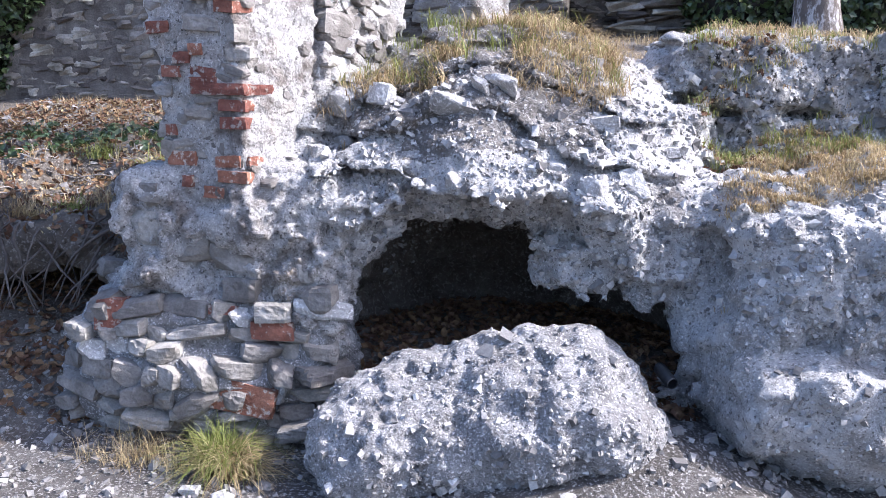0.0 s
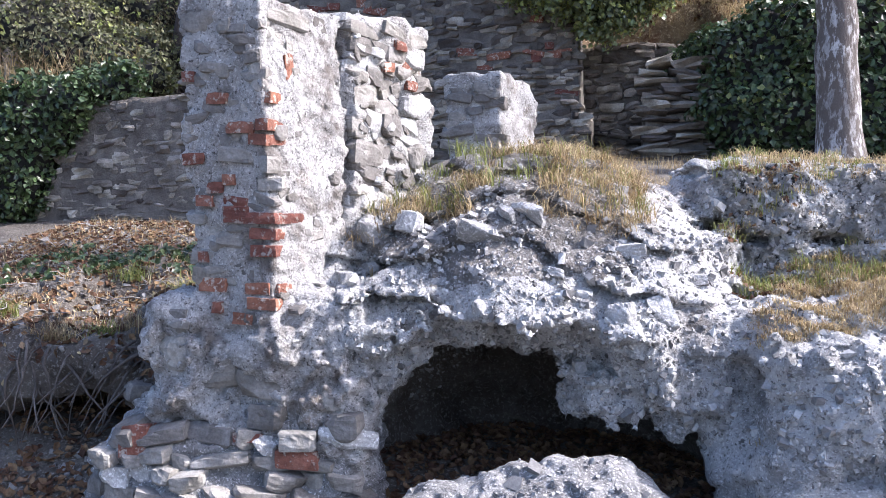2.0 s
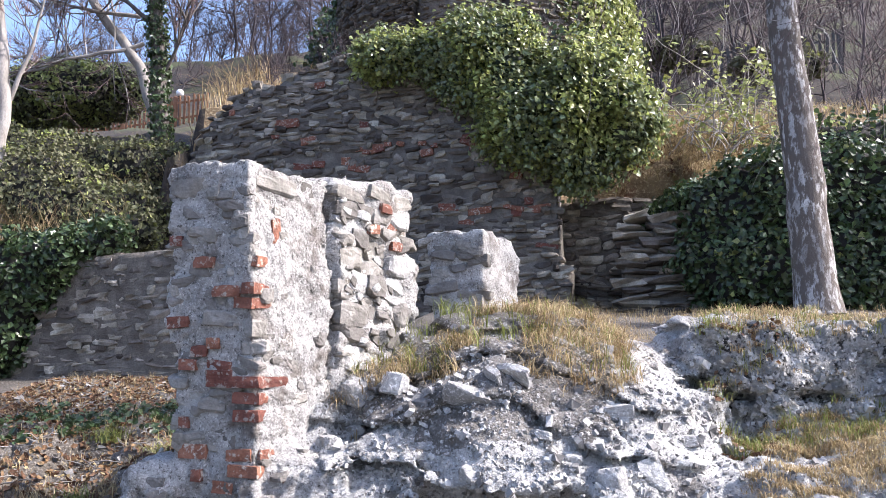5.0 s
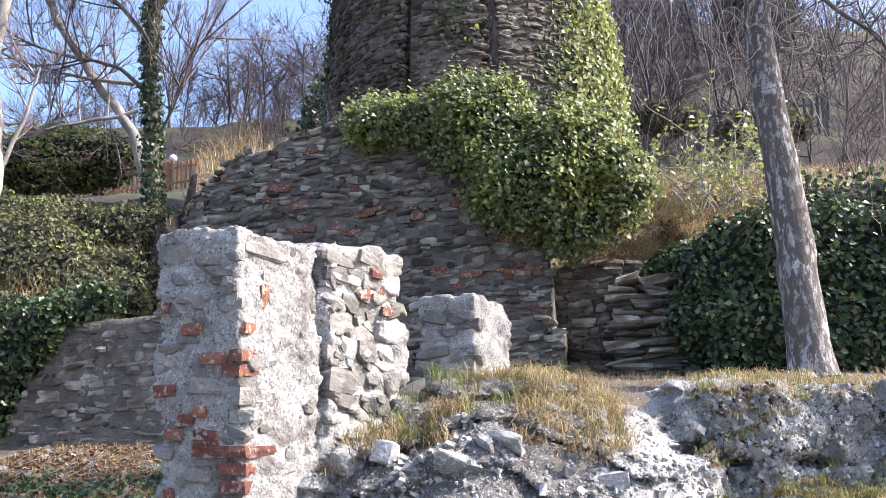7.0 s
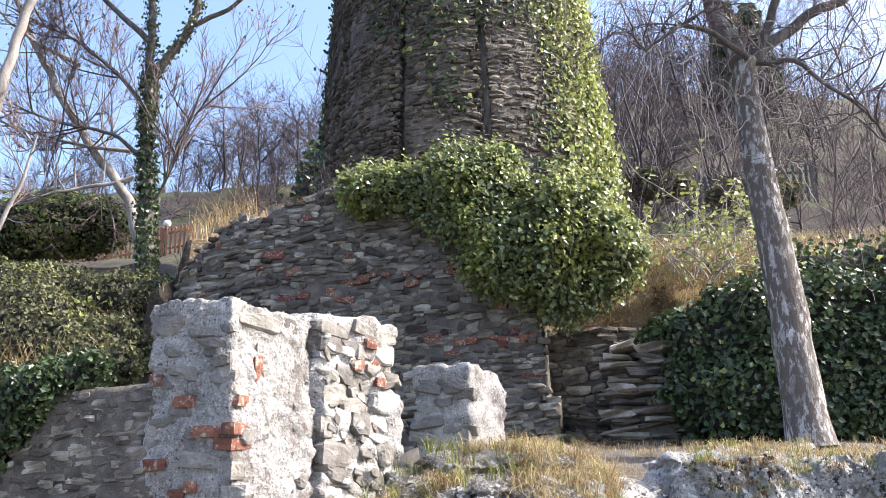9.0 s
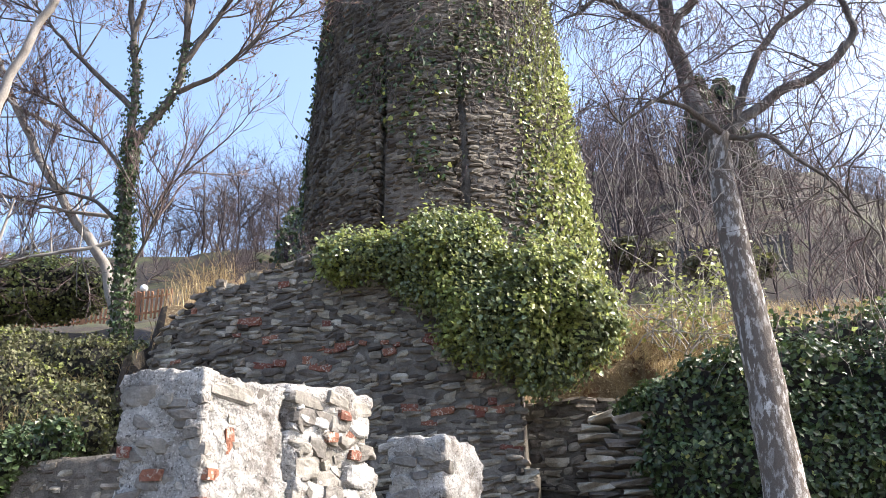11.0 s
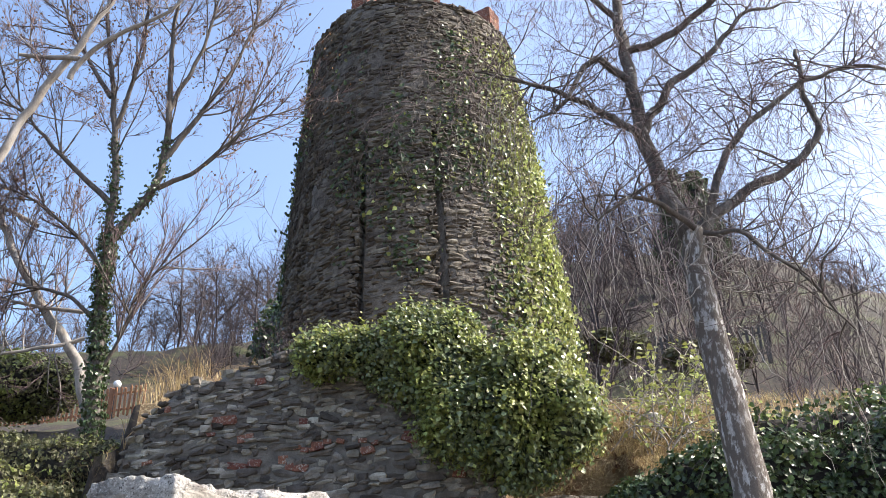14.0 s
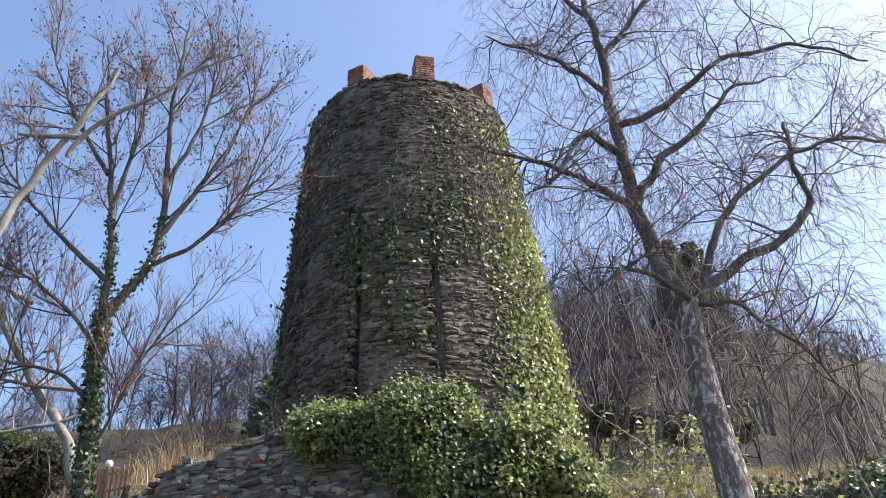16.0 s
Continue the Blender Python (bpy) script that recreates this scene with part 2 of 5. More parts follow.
def sculpt(shape, rough, lo, hi, h):
    """Surface nets over a distance field; rough() is added near the surface only."""
    lo, hi = np.array(lo), np.array(hi)
    n = np.ceil((hi - lo) / h).astype(int) + 1
    ax = [lo[k] + h * np.arange(n[k]) for k in range(3)]
    n4 = -(-n // 4) + 1
    pc = np.stack(np.meshgrid(*[lo[k] + h * (4 * np.arange(n4[k]) + 1.5) for k in range(3)], indexing="ij"), -1)
    f = shape(pc)
    for k in range(3):
        f = np.repeat(f, 4, k)
    f = f[:n[0], :n[1], :n[2]].copy()
    idx = np.argwhere(np.abs(f) < 0.14 + 7 * h)
    q = np.stack([ax[k][idx[:, k]] for k in range(3)], -1)
    fine = shape(q)
    near = np.abs(fine) < 0.15
    fine[near] += rough(q[near])
    f[tuple(idx.T)] = fine
    for k in range(3):
        for e in (0, -1):
            s = [slice(None)] * 3
            s[k] = e
            f[tuple(s)] = np.maximum(f[tuple(s)], h)
    ins = f < 0
    nx, ny, nz = n - 1
    cnt = np.zeros((nx, ny, nz))
    acc = np.zeros((nx, ny, nz, 3))
    corner = [(a, b, c) for a in (0, 1) for b in (0, 1) for c in (0, 1)]

    def view(g, o):
        return g[o[0]:o[0] + nx, o[1]:o[1] + ny, o[2]:o[2] + nz]
    mixed = np.zeros((nx, ny, nz), bool)
    base = view(ins, (0, 0, 0))
    for o in corner[1:]:
        mixed |= view(ins, o) != base
    idx = np.argwhere(mixed)
    fv = {o: f[idx[:, 0] + o[0], idx[:, 1] + o[1], idx[:, 2] + o[2]] for o in corner}
    acc, cnt = np.zeros((len(idx), 3)), np.zeros(len(idx))
    for a in corner:
        for k in range(3):
            if a[k] == 0:
                b = list(a)
                b[k] = 1
                b = tuple(b)
                fa, fb = fv[a], fv[b]
                m = (fa < 0) != (fb < 0)
                t = np.where(m, fa / np.where(m, fa - fb, 1), 0)
                q = np.tile(np.array(a, float), (len(idx), 1))
                q[:, k] = t
                acc[m] += q[m]
                cnt += m
    V = lo + h * (idx + acc / np.maximum(cnt, 1)[:, None])
    num = np.full((nx, ny, nz), -1)
    num[tuple(idx.T)] = np.arange(len(idx))
    F = []
    for k in range(3):
        u, v = (k + 1) % 3, (k + 2) % 3
        s0, s1 = [slice(1, -1)] * 3, [slice(1, -1)] * 3
        s0[k], s1[k] = slice(0, -1), slice(1, None)
        a, b = ins[tuple(s0)], ins[tuple(s1)]
        e = np.argwhere(a != b)
        off = np.array([1, 1, 1])
        off[k] = 0
        e = e + off
        flip = ins[tuple(e.T)]
        du, dv = np.zeros(3, int), np.zeros(3, int)
        du[u], dv[v] = 1, 1
        quad = np.stack([num[tuple((e - du - dv).T)], num[tuple((e - dv).T)], num[tuple(e.T)], num[tuple((e - du).T)]], 1)
        quad[~flip] = quad[~flip][:, ::-1]
        F.append(quad)
    F = np.concatenate(F)
    return V, F[(F >= 0).all(1)]


def solid(name, V, F, mat, parent=None, label="", smooth=True, kind=""):
    """One mesh object from arrays of corners and faces of one size."""
    V, F = np.asarray(V, np.float32), np.asarray(F, np.int32)
    me = bpy.data.meshes.new(name)
    me.vertices.add(len(V))
    me.vertices.foreach_set("co", V.ravel())
    k = F.shape[1]
    me.loops.add(F.size)
    me.loops.foreach_set("vertex_index", F.ravel())
    me.polygons.add(len(F))
    me.polygons.foreach_set("loop_start", np.arange(0, F.size, k, dtype=np.int32))
    me.polygons.foreach_set("use_smooth", np.full(len(F), smooth))
    me.update(calc_edges=True)
    me.materials.append(mat)
    ob = new(name, me)
    attach(ob, parent)
    return tagged(ob, label, kind=kind)


def attach(ob, parent):
    if parent:
        ob.parent = parent
        ob.matrix_parent_inverse = Matrix.Translation(-parent.location)


def thing(name, label, category, at=(0, 0, 0), group="", kind=""):
    """An Empty at the thing's base, to parent its parts."""
    ob = new(name)
    ob.empty_display_size = 0.1
    ob.location = at
    return tagged(ob, label, category, group, kind)


def lump(seed, sharp=0.5, jitter=0.18):
    """A stone of about unit size: a rounded block with uneven faces. 26 corners, 24 faces."""
    r = np.random.default_rng(seed)
    g, idx = [], {}
    for i in range(3):
        for j in range(3):
            for k in range(3):
                if (i, j, k) != (1, 1, 1):
                    idx[i, j, k] = len(g)
                    g.append((i - 1, j - 1, k - 1))
    g = np.array(g, float)
    sph = g / np.linalg.norm(g, axis=1)[:, None]
    v = (g * sharp + sph * (1 - sharp)) * 0.5
    v = v * (1 + r.uniform(-jitter, jitter, (26, 1))) + r.uniform(-jitter, jitter, (26, 3)) * 0.25
    F = []
    for ax in range(3):
        for side in (0, 2):
            for a in (0, 1):
                for b in (0, 1):
                    q = []
                    for da, db in ((0, 0), (1, 0), (1, 1), (0, 1)):
                        c = [0, 0, 0]
                        c[ax], c[(ax + 1) % 3], c[(ax + 2) % 3] = side, a + da, b + db
                        q.append(idx[tuple(c)])
                    F.append(q if side else q[::-1])
    return v, np.array(F)


def rock(seed, n=3, planes=9, rough=0.05):
    """An angular stone of about unit size: a sphere cut by random planes. 6 n n faces."""
    r = np.random.default_rng(seed)
    nrm = r.normal(0, 1, (planes, 3))
    nrm = np.concatenate([nrm / np.linalg.norm(nrm, axis=1)[:, None], np.eye(3), -np.eye(3)])
    dist = np.concatenate([r.uniform(0.40, 0.56, planes), r.uniform(0.42, 0.52, 6)])
    idx, pts, F = {}, [], []

    def corner(c):
        if c not in idx:
            idx[c] = len(pts)
            pts.append(c)
        return idx[c]
    for ax in range(3):
        for side_ in (0, n):
            for a in range(n):
                for b in range(n):
                    q = []
                    for da, db in ((0, 0), (1, 0), (1, 1), (0, 1)):
                        c = [0, 0, 0]
                        c[ax], c[(ax + 1) % 3], c[(ax + 2) % 3] = side_, a + da, b + db
                        q.append(corner(tuple(c)))
                    F.append(q if side_ else q[::-1])
    d = np.array(pts, float) / n * 2 - 1
    d = np.tan(d * 0.7) / math.tan(0.7)
    d /= np.linalg.norm(d, axis=1)[:, None]
    reach = np.min(np.where(d @ nrm.T > 0.05, dist / np.maximum(d @ nrm.T, 0.05), 9), axis=1)
    return d * (reach * (1 + rough * r.normal(0, 1, len(d))))[:, None], np.array(F)


LUMPS = [lump(s, 0.5, 0.24) for s in range(10)]
BLOCKS = [lump(40 + s, 0.85, 0.07) for s in range(6)]


def shared(name, shapes, mat, smooth=False):
    out = []
    for v, f in shapes:
        ob = solid(name, v, f, mat, smooth=smooth)
        out.append(ob.data)
        bpy.data.objects.remove(ob)
    return out


def piece(name, me, parent, at, size, turn=(0, 0, 0), label=""):
    ob = new(name, me)
    attach(ob, parent)
    ob.matrix_basis = pose(*at, *turn) @ Matrix.Diagonal((*size, 1))
    return tagged(ob, label)


def scatter(shapes, at, size, turn):
    """Many shapes joined into one array mesh: at (n,3), size (n,3), turn (n,3,3)."""
    V, F, base = [], [], 0
    pick = rng.integers(0, len(shapes), len(at))
    for s, (v, f) in enumerate(shapes):
        m = np.flatnonzero(pick == s)
        if not len(m):
            continue
        w = np.einsum("nij,nkj->nki", turn[m], v[None] * size[m][:, None, :]) + at[m][:, None, :]
        V.append(w.reshape(-1, 3))
        F.append((f[None] + base + (np.arange(len(m)) * len(v))[:, None, None]).reshape(-1, f.shape[1]))
        base += len(m) * len(v)
    return np.concatenate(V), np.concatenate(F)


def turns(n, spread=math.pi):
    """Random rotations: any heading, tilts up to spread."""
    a, b, c = rng.uniform(0, 2 * math.pi, n), rng.normal(0, spread, n), rng.normal(0, spread, n)
    out = np.zeros((n, 3, 3))
    ca, sa, cb, sb, cc, sc = np.cos(a), np.sin(a), np.cos(b), np.sin(b), np.cos(c), np.sin(c)
    z = np.zeros(n)
    o = np.ones(n)
    Rz = np.stack([np.stack([ca, -sa, z], -1), np.stack([sa, ca, z], -1), np.stack([z, z, o], -1)], 1)
    Rx = np.stack([np.stack([o, z, z], -1), np.stack([z, cb, -sb], -1), np.stack([z, sb, cb], -1)], 1)
    Ry = np.stack([np.stack([cc, z, sc], -1), np.stack([z, o, z], -1), np.stack([-sc, z, cc], -1)], 1)
    return Rz @ Rx @ Ry


def facing(nrm, spread=0.5):
    """Rotations that lay a leaf's z along the given normals, loosely, with a random spin."""
    n = nrm + rng.normal(0, spread, nrm.shape)
    n /= np.linalg.norm(n, axis=1)[:, None] + 1e-9
    r = rng.normal(0, 1, nrm.shape)
    u = np.cross(n, r)
    u /= np.linalg.norm(u, axis=1)[:, None] + 1e-9
    return np.stack([u, np.cross(n, u), n], -1)


LEAF = [(np.array([(0, -0.5, 0), (0.42, -0.25, 0.10), (0.3, 0.2, 0.06), (0, 0.6, -0.08), (-0.3, 0.2, 0.06), (-0.42, -0.25, 0.10), (0, 0.05, -0.03)]),
         np.array([(0, 1, 2, 6), (6, 2, 3, 4), (0, 6, 4, 5)]))]
IVYLEAF = [(np.array([(0, -0.5, 0), (0.45, -0.12, 0.10), (0, 0.6, -0.08), (-0.45, -0.12, 0.10)]), np.array([(0, 1, 2, 3)]))]
CRUMBS = [(lambda r: np.array([(x, y, z) for x in (-0.5, 0.5) for y in (-0.5, 0.5) for z in (-0.5, 0.5)]) * r.uniform(0.55, 1.0, (8, 1)) + r.normal(0, 0.08, (8, 3)))(np.random.default_rng(300 + i))
          for i in range(8)]
CRUMBS = [(v, np.array([(0, 1, 3, 2), (4, 6, 7, 5), (0, 4, 5, 1), (2, 3, 7, 6), (0, 2, 6, 4), (1, 5, 7, 3)])) for v in CRUMBS]
DEAD = [(np.array([(0, -0.5, 0.05), (0.35, -0.1, 0.2), (0.2, 0.35, 0.12), (0, 0.6, 0.2), (-0.25, 0.3, 0.1), (-0.35, -0.1, 0.22), (0, 0.05, 0)]), LEAF[0][1])]


def smooth01(a, b, x):
    t = np.clip((x - a) / (b - a), 0, 1)
    return t * t * (3 - 2 * t)


# ---- ground ----
def height(x, y):
    """The lie of the land: the path in front, the terraces behind the ruins, the hill."""
    x, y = np.asarray(x, float), np.asarray(y, float)
    right = smooth01(-2.4, -1.0, x)
    front = -0.24 + 0.44 * smooth01(4.0, 5.2, y) + 0.15 * (1 - right) * smooth01(3.6, 5.2, y)
    terrace = (1 - right) * (1.02 + 0.17 * (y - 6)) + right * np.minimum(1.9 + 0.14 * (y - 6.4), 2.35)
    g = front + (terrace - front) * smooth01(6.2, 6.9, y)
    mid = smooth01(-5.35, -5.1, x)
    far = smooth01(0.0, 0.6, x)
    left_up = np.interp(y, (9.6, 14, 20, 28, 60, 120, 400), (2.9, 4.9, 7.4, 9.9, 25, 40, 60))
    mid_up = np.interp(y, (10.9, 12.5, 15.5, 22, 28, 60, 120, 400), (5.2, 5.7, 7.3, 9.4, 11, 31, 55, 70))
    right_up = np.interp(y, (9.8, 11, 14, 20, 28, 60, 120, 400), (3.7, 4.1, 5.6, 7.6, 9.2, 31, 52, 70)) - 7 * smooth01(15, 40, x) * smooth01(30, 60, y)
    up = left_up * (1 - mid) + mid_up * mid * (1 - far) + right_up * far
    step = 9.75 + (2.0 - 0.75 * smooth01(-5, -2.5, x)) * mid + 0.45 * far - 1.5 * smooth01(1.85, 2.05, x)
    g = g + (up - g) * smooth01(step - 0.05, step + 0.3, y)
    p = np.stack([x, y, 0 * x], -1)
    amp = np.interp(y, (0, 4, 10, 30, 60), (0.02, 0.03, 0.06, 0.25, 0.7))
    g = g + 0.30 * np.exp(-((x - 0.9) / 0.55) ** 2 - ((y - 4.0) / 0.5) ** 2) + 0.1 * np.exp(-((x - 0.2) / 0.6) ** 2 - ((y - 3.7) / 0.4) ** 2)
    return g + amp * fbm(p, 1.0, 4, 5) * np.where(y > 30, 1, 0.8) + np.where(y > 40, 2.0 * vnoise(p * 0.05, 3), 0)


def graded(a, b, fine, h, coarse):
    """Coordinates from a to b: h apart within fine, growing outside."""
    out = list(np.arange(fine[0], fine[1], h))
    s = h
    while out[-1] < b:
        s = min(s * 1.12, coarse)
        out.append(out[-1] + s)
    s = h
    while out[0] > a:
        s = min(s * 1.12, coarse)
        out.insert(0, out[0] - s)
    return np.array(out)


gx, gy = graded(-420, 420, (-8, 6), 0.09, 14), graded(-300, 420, (2.5, 12.5), 0.09, 14)
X, Y = np.meshgrid(gx, gy, indexing="ij")
Z = height(X, Y)
nx, ny = X.shape
k = np.arange(nx * ny).reshape(nx, ny)
quads = np.stack([k[:-1, :-1], k[1:, :-1], k[1:, 1:], k[:-1, 1:]], -1).reshape(-1, 4)
centre = np.stack([X, Y], -1).reshape(-1, 2)[quads].mean(1)
ground = solid("ground", np.stack([X, Y, Z], -1).reshape(-1, 3), quads, M["gravel"])
ground.data.materials.append(M["earth"])
ground.data.materials.append(M["hill"])
ground.data.materials.append(M["turf"])
wander = fbm(np.c_[centre, 0 * centre[:, 0]], 0.7, 4, 23)
zone = np.where(centre[:, 1] > 9.7, np.where((centre[:, 0] > -5) & (centre[:, 1] < 17 + 2 * wander), 3, 2), np.where((centre[:, 1] > 4.75 + 0.2 * wander) | (centre[:, 0] < -2.6 + 0.9 * wander), 1, 0))
ground.data.polygons.foreach_set("material_index", zone.astype(np.int32))
tagged(ground, "pale trodden gravel rising to earth terraces and a wooded hill", "ground", kind="structure")

STONE = shared("stone", [rock(s, 6, 6, 0.02) for s in range(10)], M["stone"], False)
RUBBLE = [rock(70 + s, 2, 8, 0.05) for s in range(7)] + [lump(70 + s, 0.6, 0.3) for s in range(5)]
STONE_DARK = shared("stone", RUBBLE, M["stone_dark"])
TOWER_STONE = shared("stone", RUBBLE, M["tower_one"])
BRICK = shared("brick", BLOCKS, M["brick"])
WHITE = shared("stone", [rock(20 + s, 7, 7, 0.015) for s in range(10)], M["white"], False)


# ---- vaulted ruin ----
def vault_shape(p):
    f = ell(p, (0.08, 5.75, 0.85), (1.42, 1.5, 1.2))
    f = join(f, ell(p, (-0.75, 5.4, 0.9), (0.75, 1.1, 0.88)), 0.15)
    f = join(f, box(p, (1.45, 5.35, 0.45), (0.5, 0.85, 0.68), 0.15), 0.2)
    f = join(f, box(p, (2.1, 4.98, 0.62), (0.9, 0.85, 0.66), 0.15, (13, 0, 0)), 0.15)
    f = join(f, box(p, (2.1, 6.15, 1.6), (1.05, 0.75, 0.44), 0.12, (0, -3, 0)), 0.12)
    f = cut(f, ell(p, (1.55, 5.38, 1.58), (0.5, 0.22, 0.06)), 0.05)
    f = cut(f, ell(p, (0.02, 4.22, 0.66), (0.90, 0.52, 0.58)), 0.04)
    f = cut(f, ell(p, (-0.13, 4.95, 0.30), (0.76, 1.05, 0.76)), 0.06)
    f = cut(f, ell(p, (0.48, 5.0, 0.26), (0.62, 1.0, 0.50)), 0.08)
    f = cut(f, ell(p, (-0.86, 4.62, 1.42), (0.12, 0.16, 0.10)), 0.04)
    f = join(f, ell(p, (0.5, 4.66, 0.78), (0.2, 0.14, 0.10)), 0.08)
    return f


def vault_rough(p):
    under = smooth01(1.25, 1.05, p[..., 2]) * smooth01(1.1, 0.8, np.abs(p[..., 0]))
    lumps = cells(p, 7.0, 3) ** 2 * 0.055 - 0.02
    small = cells(p, 17.0, 4) ** 2 * 0.03 - 0.012
    layer = p[..., 2] * 3.6 + 0.9 * vnoise(p * 1.1, 14) + 0.25 * vnoise(p * 4.0, 15)
    ledge = (layer - np.floor(layer)) ** 2 * 0.075 - 0.03
    calm = smooth01(-0.1, 0.4, vnoise(p * 1.9, 16))
    return 0.085 * fbm(p, 2.4, 6, 11, 0.64) + lumps * (0.4 + 1.7 * under) + small * (0.6 + 0.8 * under + 0.6 * calm) + ledge * (1 - 0.5 * under) * smooth01(1.3, 0.9, p[..., 0])


vault = thing("vaulted_ruin", "collapsed lime-mortar vault with a low dark arched opening", "ruin", (0.1, 5.2, 0))
V, F = sculpt(vault_shape, vault_rough, (-1.6, 3.85, -0.4), (2.9, 7.0, 2.35), 0.0195)
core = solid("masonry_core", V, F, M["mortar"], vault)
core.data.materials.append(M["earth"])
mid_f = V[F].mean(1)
# Earth lines the hollow; its dark colour also carries the hollow's shade.
shade_lined = (mid_f[:, 1] > 5.0 + 0.06 * vnoise(mid_f * 6, 2)) & (mid_f[:, 2] < 1.12) & (np.abs(mid_f[:, 0]) < 1.15) & (mid_f[:, 1] < 6.15)
core.data.materials.append(M["soil"])
core.data.materials.append(M["lichen"])
crest = (mid_f[:, 2] > 1.44 + 0.10 * fbm(mid_f, 3.0, 3, 17)) & (mid_f[:, 0] > -1.0) & (mid_f[:, 0] < 0.55 + 0.1 * vnoise(mid_f * 5, 3))
block = (mid_f[:, 0] > 1.12) & (mid_f[:, 2] > 1.42 + 0.05 * vnoise(mid_f * 4, 5))
core.data.polygons.foreach_set("material_index", np.where(shade_lined, 1, np.where(crest, 2, np.where(block, 3, 0))).astype(np.int32))
def block_thing(name, label, category, shape, rough, lo, hi, h, mat, at):
    ob = thing(name, label, category, at)
    v, f = sculpt(shape, rough, lo, hi, h)
    solid("body", v, f, mat, ob)
    return ob


def fallen_shape(p):
    f = box(p, (0.02, 4.05, 0.0), (0.72, 0.36, 0.30), 0.14, (36, -17, 4))
    f = join(f, ell(p, (0.42, 4.12, 0.20), (0.34, 0.30, 0.27)), 0.1)
    f = join(f, ell(p, (-0.45, 3.92, -0.05), (0.36, 0.34, 0.26)), 0.12)
    f = join(f, ell(p, (0.62, 4.05, 0.05), (0.28, 0.3, 0.26)), 0.1)
    f = cut(f, box(p, (0.98, 3.95, 0.62), (0.22, 0.8, 0.3), 0.05, (0, 35, 0)), 0.06)
    return f


def lumpy(p):
    return 0.07 * fbm(p, 2.6, 6, 21, 0.6) + 0.016 * (cells(p, 9.0, 5) ** 2 - 0.4) + 0.012 * (cells(p, 24.0, 6) ** 2 - 0.4)


block_thing("fallen_masonry_block", "pale crumbling block of fallen mortar on the gravel", "boulder", fallen_shape, lumpy, (-0.95, 3.35, -0.5), (1.25, 4.75, 0.85), 0.016,
            M["boulder"], (0.15, 4.0, -0.24))


def side_shape(p):
    f = box(p, (2.0, 4.35, 0.28), (0.78, 0.44, 0.24), 0.12, (14, 0, 6))
    f = join(f, ell(p, (1.75, 4.25, 0.10), (0.45, 0.35, 0.3)), 0.1)
    f = join(f, box(p, (2.3, 4.75, 0.72), (0.55, 0.28, 0.22), 0.12, (-6, 0, 0)), 0.12)
    return f


side = block_thing("masonry_block", "whitish overhanging block of old mortar and rubble", "boulder", side_shape, lumpy, (1.0, 3.6, -0.5), (3.0, 5.2, 1.35), 0.02, M["mortar"], (2, 4.4, -0.24))
# ---- pillar of the ruined wall ----
FOOT = [(-1.83, 4.32), (-1.32, 4.24), (-1.03, 4.80), (-1.55, 4.88)]
BACKPART = [(-1.50, 4.84), (-0.98, 4.80), (-0.63, 5.48), (-1.14, 5.56)]


def pillar_shape(p):
    x, y, z = p[..., 0], p[..., 1], p[..., 2]
    f = prism(p, FOOT, 0.4, 2.84, -0.06) + 0.015
    mass = join(box(p, (-1.42, 4.62, 0.75), (0.58, 0.36, 0.50), 0.1), ell(p, (-1.12, 4.6, 0.88), (0.42, 0.33, 0.48)), 0.12)
    return join(f, mass, 0.1)


def pillar_rough(p):
    low = smooth01(1.3, 0.9, p[..., 2])
    return (0.014 + 0.07 * low) * fbm(p, 4.0, 5, 31, 0.68) + (0.012 + 0.035 * low) * (cells(p * np.array((1, 1, 1.5)), 8.0, 8) ** 2 - 0.3) + 0.028 * (cells(p, 22.0, 18) ** 2 - 0.3) + 0.01 * vnoise(p * np.array((9, 9, 5)), 19)


pillar = thing("ruined_pillar", "tall grey rendered masonry pillar with exposed red bricks", "ruin", (-1.5, 4.6, 0.4))
V, F = sculpt(pillar_shape, pillar_rough, (-2.25, 4.0, 0.2), (-0.4, 5.2, 3.0), 0.015)
solid("rendered_core", V, F, M["render"], pillar)

rear = thing("rubble_wall_end", "narrow rubble stone wall standing behind the pillar", "ruin", (-1.05, 5.2, 1.2))
V, F = sculpt(lambda p: prism(p, BACKPART, 0.9, 2.90, -0.03) + 0.018, lambda p: 0.035 * fbm(p, 5, 4, 41, 0.6) + 0.05 * (cells(p * np.array((0.8, 0.8, 1.3)), 9, 9) ** 2 - 0.35), (-1.8, 4.6, 0.8), (-0.4, 5.8, 3.0), 0.02)
solid("mortar_core", V, F, M["render"], rear)

STUBPLAN = [(-0.82, 6.72), (-0.30, 6.62), (-0.02, 7.15), (-0.5, 7.3)]
stub = thing("wall_stub", "broken stub of a stone wall on the grassy terrace", "ruin", (-0.4, 6.9, 1.9))
V, F = sculpt(lambda p: prism(p, STUBPLAN, 1.6, 2.84, -0.03) + 0.03, lambda p: 0.028 * fbm(p, 4, 5, 51, 0.55) + 0.02 * (cells(p * np.array((0.7, 0.7, 1.5)), 8, 10) ** 2 - 0.3), (-1.1, 6.3, 1.5), (0.3, 7.6, 2.95), 0.02)
solid("masonry", V, F, M["render"], stub)


def base_shape(p):
    f = ell(p, (-1.58, 4.62, 0.12), (0.86, 0.52, 0.52))
    f = join(f, box(p, (-1.5, 4.65, 0.15), (0.70, 0.42, 0.40), 0.1), 0.1)
    return f


